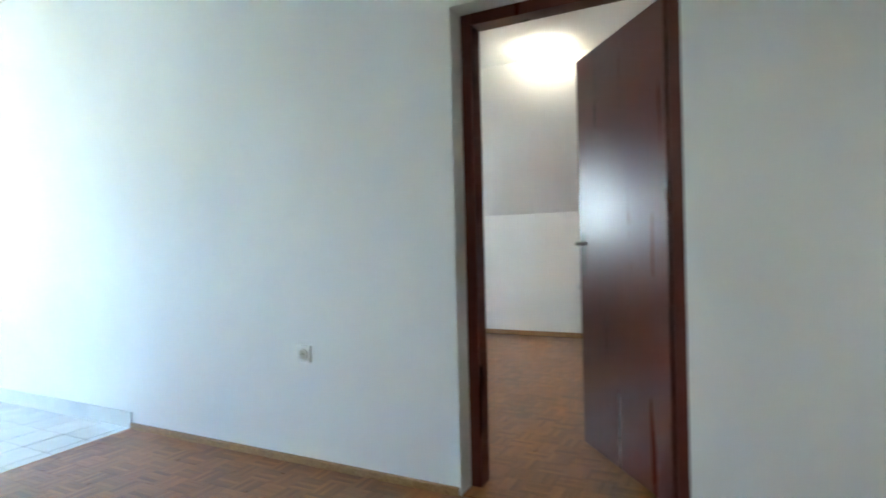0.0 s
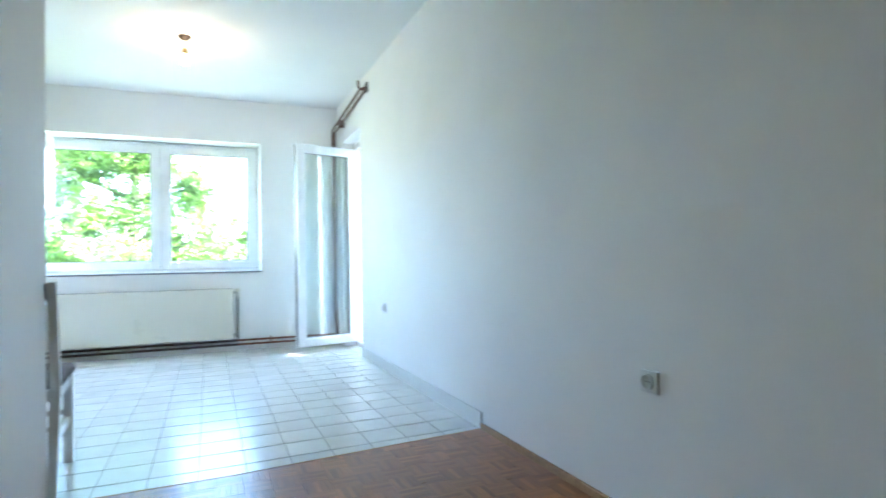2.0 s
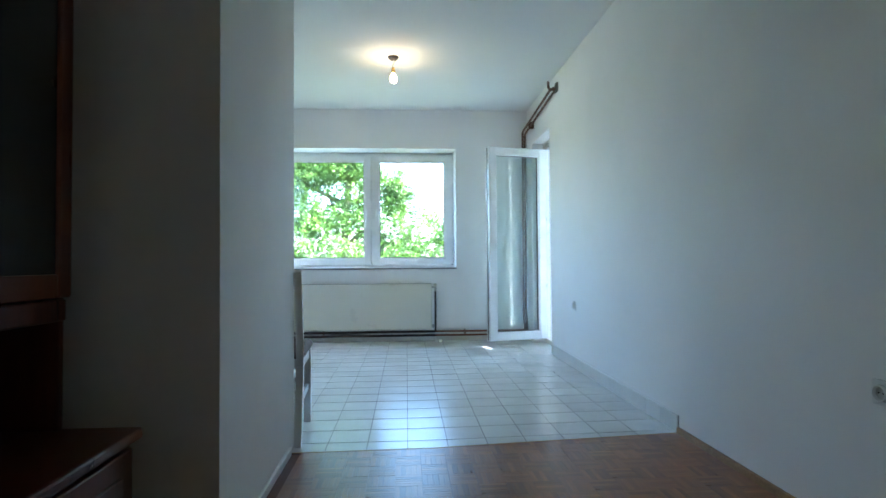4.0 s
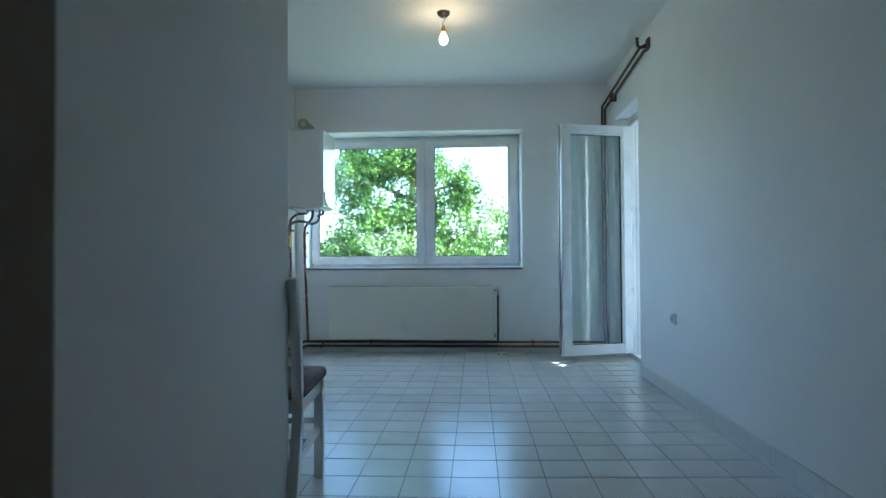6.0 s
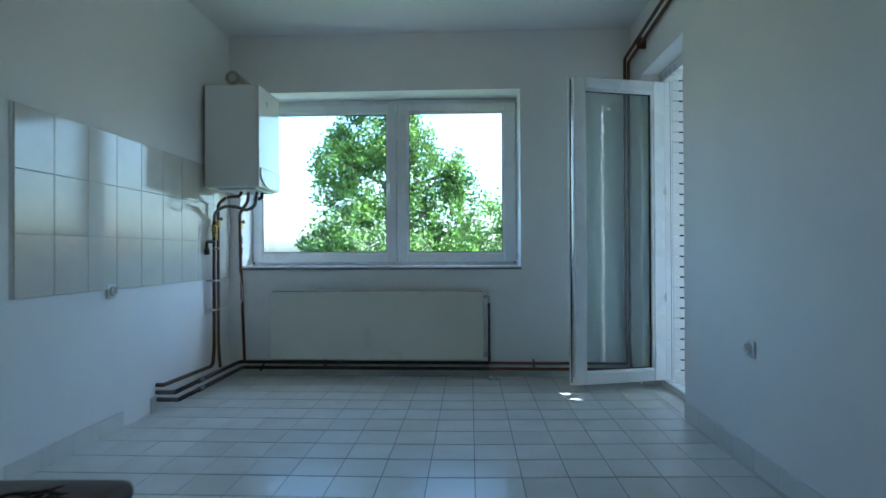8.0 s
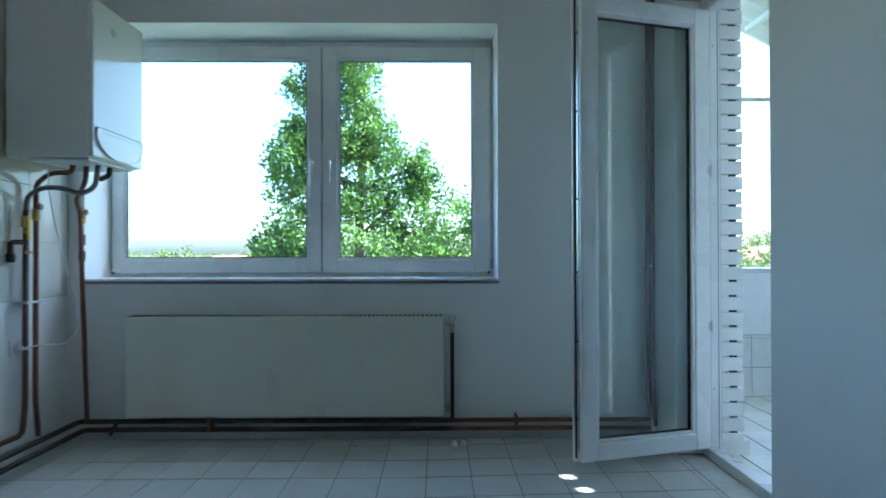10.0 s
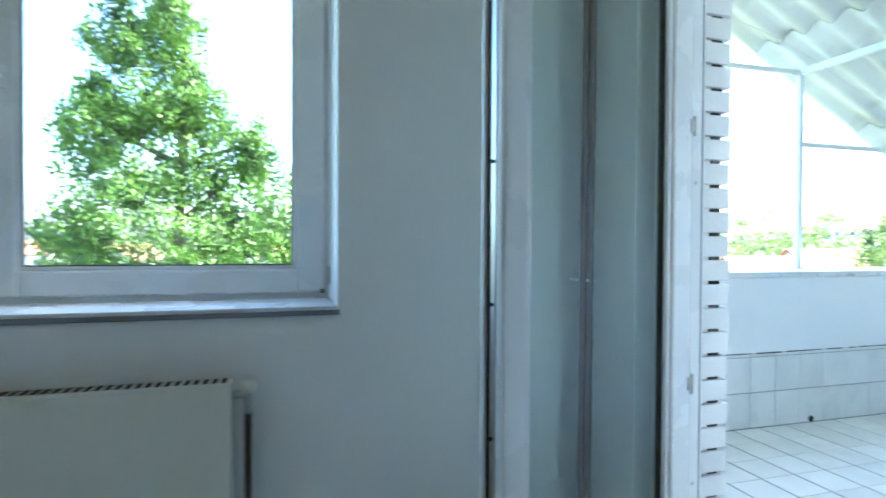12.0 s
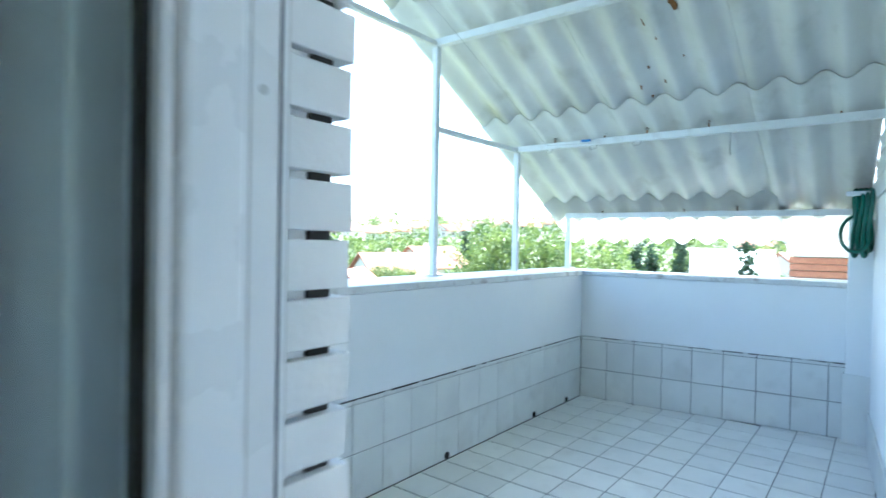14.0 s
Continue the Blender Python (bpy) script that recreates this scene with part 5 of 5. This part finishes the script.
def house(x, y, w, d, h, turn, label, cover=M_ROOFTILE, roof="red tiled roof slope"):
    g = height(x, y) - 0.4
    t = empty("house", (x, y, g), turn)
    tagged(t, label, "house", "hillside houses")
    wall = one_box(-w / 2, w / 2, -d / 2, d / 2, 0, h)
    part("wall", wall, M_HOUSE, t)
    rh = w * 0.36
    part("gable", plate(bmesh.new(), [(-w / 2, h), (w / 2, h), (0, h + rh)], "y", -d / 2, d / 2), M_HOUSE, t)
    for s in (-1, 1):
        bm = bmesh.new()
        o = [(s * (w / 2 + 0.5), h - 0.36), (0, h + rh + 0.03), (0, h + rh + 0.25), (s * (w / 2 + 0.5), h - 0.14)]
        part("roof", plate(bm, o, "y", -d / 2 - 0.5, d / 2 + 0.5), cover, t, roof)
    part("chimney", one_box(w * 0.15, w * 0.15 + 0.5, -0.4, 0.1, h, h + rh + 0.7), M_HOUSE, t)
    for s in (-1, 1):
        for zz in (1.0, 3.7):
            if zz + 1.4 > h:
                continue
            for yy in (-d * 0.28, d * 0.28):
                part("window", one_box(s * w / 2 - 0.05, s * w / 2 + 0.05, yy - 0.6, yy + 0.6, zz, zz + 1.3), M_DARKGLASS, t)
            for xx in (-w * 0.25, w * 0.25):
                part("window", one_box(xx - 0.55, xx + 0.55, s * d / 2 - 0.05, s * d / 2 + 0.05, zz, zz + 1.3), M_DARKGLASS, t)


# nearer houses below the terrace: bearing, distance, ridge above the floor
for bearing, dist, ridge, w, d, off in ((11.0, 62, 0.9, 6.5, 6.4, 4), (43.5, 66, -0.3, 7.5, 8, 30), (47.5, 54, -1.6, 6.5, 7, 75), (39.5, 80, 0.4, 7, 9, 50), (5.5, 75, 0.6, 7, 8, 60)):
    x, y = 1.4 + dist * math.cos(radians(bearing)), 6.8 + dist * math.sin(radians(bearing))
    h = ridge - 0.25 - w * 0.36 - (height(x, y) - 0.4)
    if bearing == 11.0:
        house(x, y, w, d, h, bearing + off, "white rendered house with a pale sheet roof", M_STEELWHITE, "pale sheet roof slope")
    else:
        house(x, y, w, d, h, bearing + off, "pale rendered house with a red tiled roof")
random.seed(31)
for k in range(46):
    bearing, dist = 3 + 58 * ((k * 0.618) % 1.0), 120 + 300 * ((k * 0.381 + 0.13) % 1.0)
    x, y = 1.5 + dist * math.cos(radians(bearing)), 6.8 + dist * math.sin(radians(bearing))
    house(x, y, random.uniform(6.5, 9), random.uniform(7, 10), random.uniform(3.2, 5.8), random.uniform(0, 180), "pale rendered house with a red tiled roof")
for x, y in ((3, 120), (-30, 140), (-60, 170), (10, 190)):
    house(x, y, 8, 10, 4.5, random.uniform(0, 180), "pale rendered house out on the plain")

# far woods: uncountable tree tops on hill and plain
rng_w = np.random.default_rng(8)
pts, sizes = [], []
for k in range(1900):
    if k < 920:
        a, r = radians(rng_w.uniform(-8, 68)), rng_w.uniform(70, 430)
    else:
        a, r = radians(rng_w.uniform(70, 150)), rng_w.uniform(180, 1100)
    x, y = r * math.cos(a), r * math.sin(a)
    g = height(x, y)
    rad_c = rng_w.uniform(1.0, 2.6) * (1 if r < 300 else 1.5)
    hgt = rad_c * rng_w.uniform(1.3, 2.0)
    if a > radians(68):
        hgt = min(hgt, 7.5)
    m = 90
    d = rng_w.normal(size=(m, 3))
    d /= np.linalg.norm(d, axis=1)[:, None]
    d *= rng_w.uniform(0.6, 1.05, (m, 1))
    pts.append(np.array([x, y, g + hgt * 0.8]) + d * np.array([rad_c, rad_c, hgt * 0.85]))
    sizes.append(np.full(m, rad_c * 0.21) * rng_w.uniform(0.7, 1.3, m))
tagged(new("distant_woods", leaf_cloud("distant_woods", np.concatenate(pts), np.concatenate(sizes), M_LEAF2, 4)), "green tree tops over hill and plain", "woods", kind="stuff")

# ---- pieces of floors and walls ----
TSX, TSY = 0.2105, 0.2165


def cut(poly, p, q):
    """The part of a polygon to the left of the line from p to q."""
    def side(v):
        return (q[0] - p[0]) * (v[1] - p[1]) - (q[1] - p[1]) * (v[0] - p[0])
    out = []
    for a, b in zip(poly, poly[1:] + poly[:1]):
        sa, sb = side(a), side(b)
        if sa >= 0:
            out.append(a)
        if (sa > 0 > sb) or (sa < 0 < sb):
            k = sa / (sa - sb)
            out.append((a[0] + (b[0] - a[0]) * k, a[1] + (b[1] - a[1]) * k))
    return out


def row_lean(x):
    """The tile rows run a little askew towards the long wall."""
    return 0.05 * max(0.0, x - 0.2)


# kitchen floor tiles
random.seed(19)
for i in range(-9, 8):
    for j in range(-7, 13):
        x0, x1 = max(LX, 0.097 + i * TSX) + 0.0017, min(WX, 0.097 + (i + 1) * TSX) - 0.0017
        if x1 - x0 < 0.02:
            continue
        y0, y1 = 5.187 + j * TSY + 0.004, 5.187 + (j + 1) * TSY - 0.004
        poly = [(x0, y0 + row_lean(x0)), (x1, y0 + row_lean(x1)), (x1, min(WY, y1 + row_lean(x1))), (x0, min(WY, y1 + row_lean(x0)))]
        if y0 > WY - 0.03:
            continue
        for p, q in zip(EDGE_LINE, EDGE_LINE[1:]):
            poly = cut(poly, (p[0], p[1] + 0.006), (q[0], q[1] + 0.006)) if len(poly) > 2 else []
        if len(poly) < 3:
            continue
        cx, cy = (x0 + x1) / 2, (y0 + y1) / 2
        ob = link("tile", plate(bmesh.new(), [(x - cx, y - cy) for x, y in poly], "z", -0.008, 0.0), M_TILE, floor_kitchen)
        ob.matrix_basis = pose(cx, cy, random.uniform(-0.0004, 0.0002), random.uniform(-0.1, 0.1), random.uniform(-0.1, 0.1), 0)
for j in range(4):
    piece("tile", 0.163, 0.2, 0.008, M_TILE, floor_kitchen, (WX + 0.085, NICHE0 + 0.1 + j * 0.204, -0.004))
# skirting tiles
y = EDGE + 0.002
while y < NICHE0 - 0.03:
    w = min(0.207, NICHE0 - 0.002 - y)
    piece("skirting_tile", 0.008, w - 0.003, 0.095, M_SKIRT, skirt, (WX - 0.006, y + w / 2, 0.0475))
    y += 0.207
x = LX
while x < WX - 0.03:
    w = min(0.207, WX - x)
    piece("skirting_tile", w - 0.003, 0.008, 0.095, M_SKIRT, skirt, (x + w / 2, WY - 0.004, 0.0475))
    x += 0.207
y = 6.55
while y < WY - 0.03:
    w = min(0.207, WY - 0.01 - y)
    piece("skirting_tile", 0.008, w - 0.003, 0.095, M_SKIRT, skirt, (LX + 0.004, y + w / 2, 0.0475))
    y += 0.207
y = 4.2
while y < 6.2:
    piece("skirting_tile", 0.008, 0.204, 0.095, M_SKIRT, skirt, (LX + 0.004, y + 0.1035, 0.0475))
    y += 0.207
# cream wall tiles behind the boiler
splash = structure("splashback", one_box(LX, LX + 0.003, 5.47, WY - 0.001, 0.808, 1.688), M_PVCGREY, "large cream wall tiles behind the boiler", "tiles")
for i in range(10):
    for j in range(3):
        y1 = min(WY - 0.002, 7.642 + 0.2395 - i * 0.2395)
        y0 = 7.642 - i * 0.2395
        piece("wall_tile", 0.007, y1 - y0 - 0.003, 0.290, M_WTILE, splash, (LX + 0.0055, (y0 + y1) / 2, 0.955 + j * 0.293))
# terrace floor tiles
TT = 0.1935
for i in range(21):
    for j in range(11):
        x0, y1 = 5.60 - (i + 1) * TT, TY - 0.012 - j * TT
        y0 = max(TW - 0.12, y1 - TT)
        lim = 5.295 + (TY - (y0 + y1) / 2) * math.tan(radians(E_TURN))
        x1 = min(x0 + TT, lim)
        x0 = max(x0, 1.85)
        if y1 - y0 < 0.02 or x1 - x0 < 0.02:
            continue
        piece("tile", round(x1 - x0 - 0.0085, 4), round(y1 - y0 - 0.0035, 4), 0.008, M_TTILE, floor_terrace, ((x0 + x1) / 2, (y0 + y1) / 2, -0.0052))
# tiles at the parapets' feet with grey joints, a narrow border above, and a broken black line under the plaster
part("grout", one_box(1.97, 5.29, TY - 0.006, TY - 0.001, 0.0, 0.444), M_TGROUT, parapet_n, "grey grout bed")
part("grout", one_box(-0.006, -0.001, -1.85, -0.007, 0.0, 0.444), M_TGROUT, parapet_e, "grey grout bed")
WROWS = ((0.105, 0.2065), (0.3165, 0.2085), (0.434, 0.021))
for i in range(18):
    x0 = 5.29 - (i + 1) * 0.189
    for z, h in WROWS:
        x1 = x0 + 0.189
        if x1 < 2.02:
            continue
        piece("wall_tile", round(x1 - max(x0, 1.98) - 0.0035, 4), 0.008, h, M_TWALL, parapet_n, ((max(x0, 1.98) + x1) / 2, TY - 0.007, z))
for i in range(10):
    for z, h in WROWS:
        piece("wall_tile", 0.008, 0.1855, h, M_TWALL, parapet_e, (-0.007, -0.012 - 0.0945 - i * 0.189, z))
random.seed(77)
for parent, far in ((parapet_n, 3.2), (parapet_e, 1.8)):
    bm = bmesh.new()
    u = 0.02
    while u < far:
        w, hh = random.uniform(0.03, 0.16), random.uniform(0.0015, 0.0055)
        if parent is parapet_n:
            box(bm, 5.28 - u - w, 5.28 - u, TY - 0.0128, TY - 0.006, 0.4465 - hh, 0.4465)
        else:
            box(bm, -0.0128, -0.006, -u - w, -u, 0.4465 - hh, 0.4465)
        u += w + random.uniform(0.0, 0.06)
    part("open_joint", bm, M_BLACK, parent, "black ragged open joint under the plaster")
# white bricks with open joints at the wall's end
piece("plinth", 0.165, 0.26, 0.075, M_BRICK, brickwall, (1.889, 7.40 + 0.13, 0.0375), 0.0, 0.003)
for k in range(40):
    z = 0.119 - 0.0783 + 0.0783 * k
    piece("brick", 0.137, 0.245, 0.066, M_BRICK, brickwall, (1.875 + 0.003 * math.sin(k * 2.3), 7.411 + 0.1225, z + 0.033), 0.0, 0.0015)
    piece("joint", 0.03, 0.235, 0.0125, M_BRICK, brickwall, (1.822, 7.4115 + 0.1175, z + 0.0722), 0.0, 0.0)
    for m in range(4):
        piece("brick", 0.026, 0.245, 0.066, M_BRICK, brickwall, (1.929, 7.411 + 0.36 + m * 0.255 - (0.06 if k % 2 else 0), z + 0.036), 0.0, 0.003)
# boards of the house wall above the plaster
for k in range(17):
    z = 1.40 + 0.102 * k
    x_end = min(5.5, 3.833 + (2.21 - z) / SLOPE)
    if x_end < 2.1:
        break
    piece("board", x_end - 1.98, 0.012, 0.098, M_STEELWHITE, wall_t, ((x_end + 1.98) / 2 - 1.885, 0.006, z + 0.049), 0.0, 0.002)

# parquet: mosaic squares of five strips, laid basket-weave
SQ = 0.12


def square_mesh():
    b = bmesh.new()
    for k in range(5):
        w = SQ / 5
        box(b, -SQ / 2 + 0.0004, SQ / 2 - 0.0004, -SQ / 2 + k * w + 0.0004, -SQ / 2 + (k + 1) * w - 0.0004, -0.011, 0.0, 0.0)
    me = bpy.data.meshes.new("parquet_square")
    b.to_mesh(me)
    b.free()
    me.materials.append(M_PARQ)
    return me


SQUARE = square_mesh()
near, rest = [], []
ix = int((WX + 1.2) / SQ) + 1
iy = int((EDGE + 0.75) / SQ) + 1
for i in range(ix):
    for j in range(iy):
        x, y = WX - SQ / 2 - i * SQ, EDGE - 0.008 - SQ / 2 - j * SQ
        if x < -1.2 or y < -0.75 or (x < PX + 0.03 and y > PY0 - 0.12):
            continue
        (near if y > 1.85 else rest).append((x, y, 90 * ((i + j) % 2)))
random.seed(23)
for x, y, a in near:
    p, q = (EDGE_LINE[0], EDGE_LINE[1]) if x < 0.25 else (EDGE_LINE[1], EDGE_LINE[2])
    seam = p[1] + (q[1] - p[1]) * (x - p[0]) / (q[0] - p[0]) - 0.005
    if y - SQ / 2 > seam:
        continue
    if y + SQ / 2 > seam - 0.01:
        bm = bmesh.new()
        for k in range(5):
            lo, hi, e = -SQ / 2 + k * SQ / 5 + 0.0004, -SQ / 2 + (k + 1) * SQ / 5 - 0.0004, SQ / 2 - 0.0004
            c = [(-e, lo), (e, lo), (e, hi), (-e, hi)] if not a else [(lo, -e), (hi, -e), (hi, e), (lo, e)]
            c = cut(c, (q[0] - x, q[1] - 0.005 - y), (p[0] - x, p[1] - 0.005 - y))
            if len(c) > 2:
                plate(bm, c, "z", -0.011, 0.0)
        ob = link("parquet_square", bm, M_PARQ, floor_hall)
        ob.matrix_basis = pose(x, y, 0)
        continue
    ob = new("parquet_square", SQUARE)
    ob.parent = floor_hall
    ob.matrix_basis = pose(x, y, 0, random.uniform(-0.2, 0.2), random.uniform(-0.2, 0.2), a)
for i in range(int((5.64 - 1.6) / SQ)):
    for j in range(int(5.5 / SQ)):
        rest.append((1.61 + SQ / 2 + i * SQ, 4.88 - SQ / 2 - j * SQ, 90 * ((i + j) % 2)))


def strips(cells):
    """All further parquet squares as one mesh of separate strips."""
    vs, fs = [], []
    w = SQ / 5
    for x, y, a in cells:
        for k in range(5):
            lo, hi = -SQ / 2 + k * w + 0.0004, -SQ / 2 + (k + 1) * w - 0.0004
            e = SQ / 2 - 0.0004
            c = [(-e, lo), (e, lo), (e, hi), (-e, hi)]
            if a:
                c = [(-q, p) for p, q in c]
            n = len(vs)
            vs += [(x + p, y + q, 0.0) for p, q in c] + [(x + p, y + q, -0.01) for p, q in c]
            fs.append((n, n + 1, n + 2, n + 3))
            for m in range(4):
                fs.append((n + m, n + 4 + m, n + 4 + (m + 1) % 4, n + (m + 1) % 4))
    me = bpy.data.meshes.new("parquet_strips")
    me.from_pydata(vs, [], fs)
    me.materials.append(M_PARQ)
    return me


doorway = [c for c in rest if not (1.60 < c[0] < 1.75 and not (DY0 < c[1] < DY1))]
ps = new("parquet_strips", strips(doorway))
ps.parent = floor_bedroom
tagged(ps, kind="stuff")
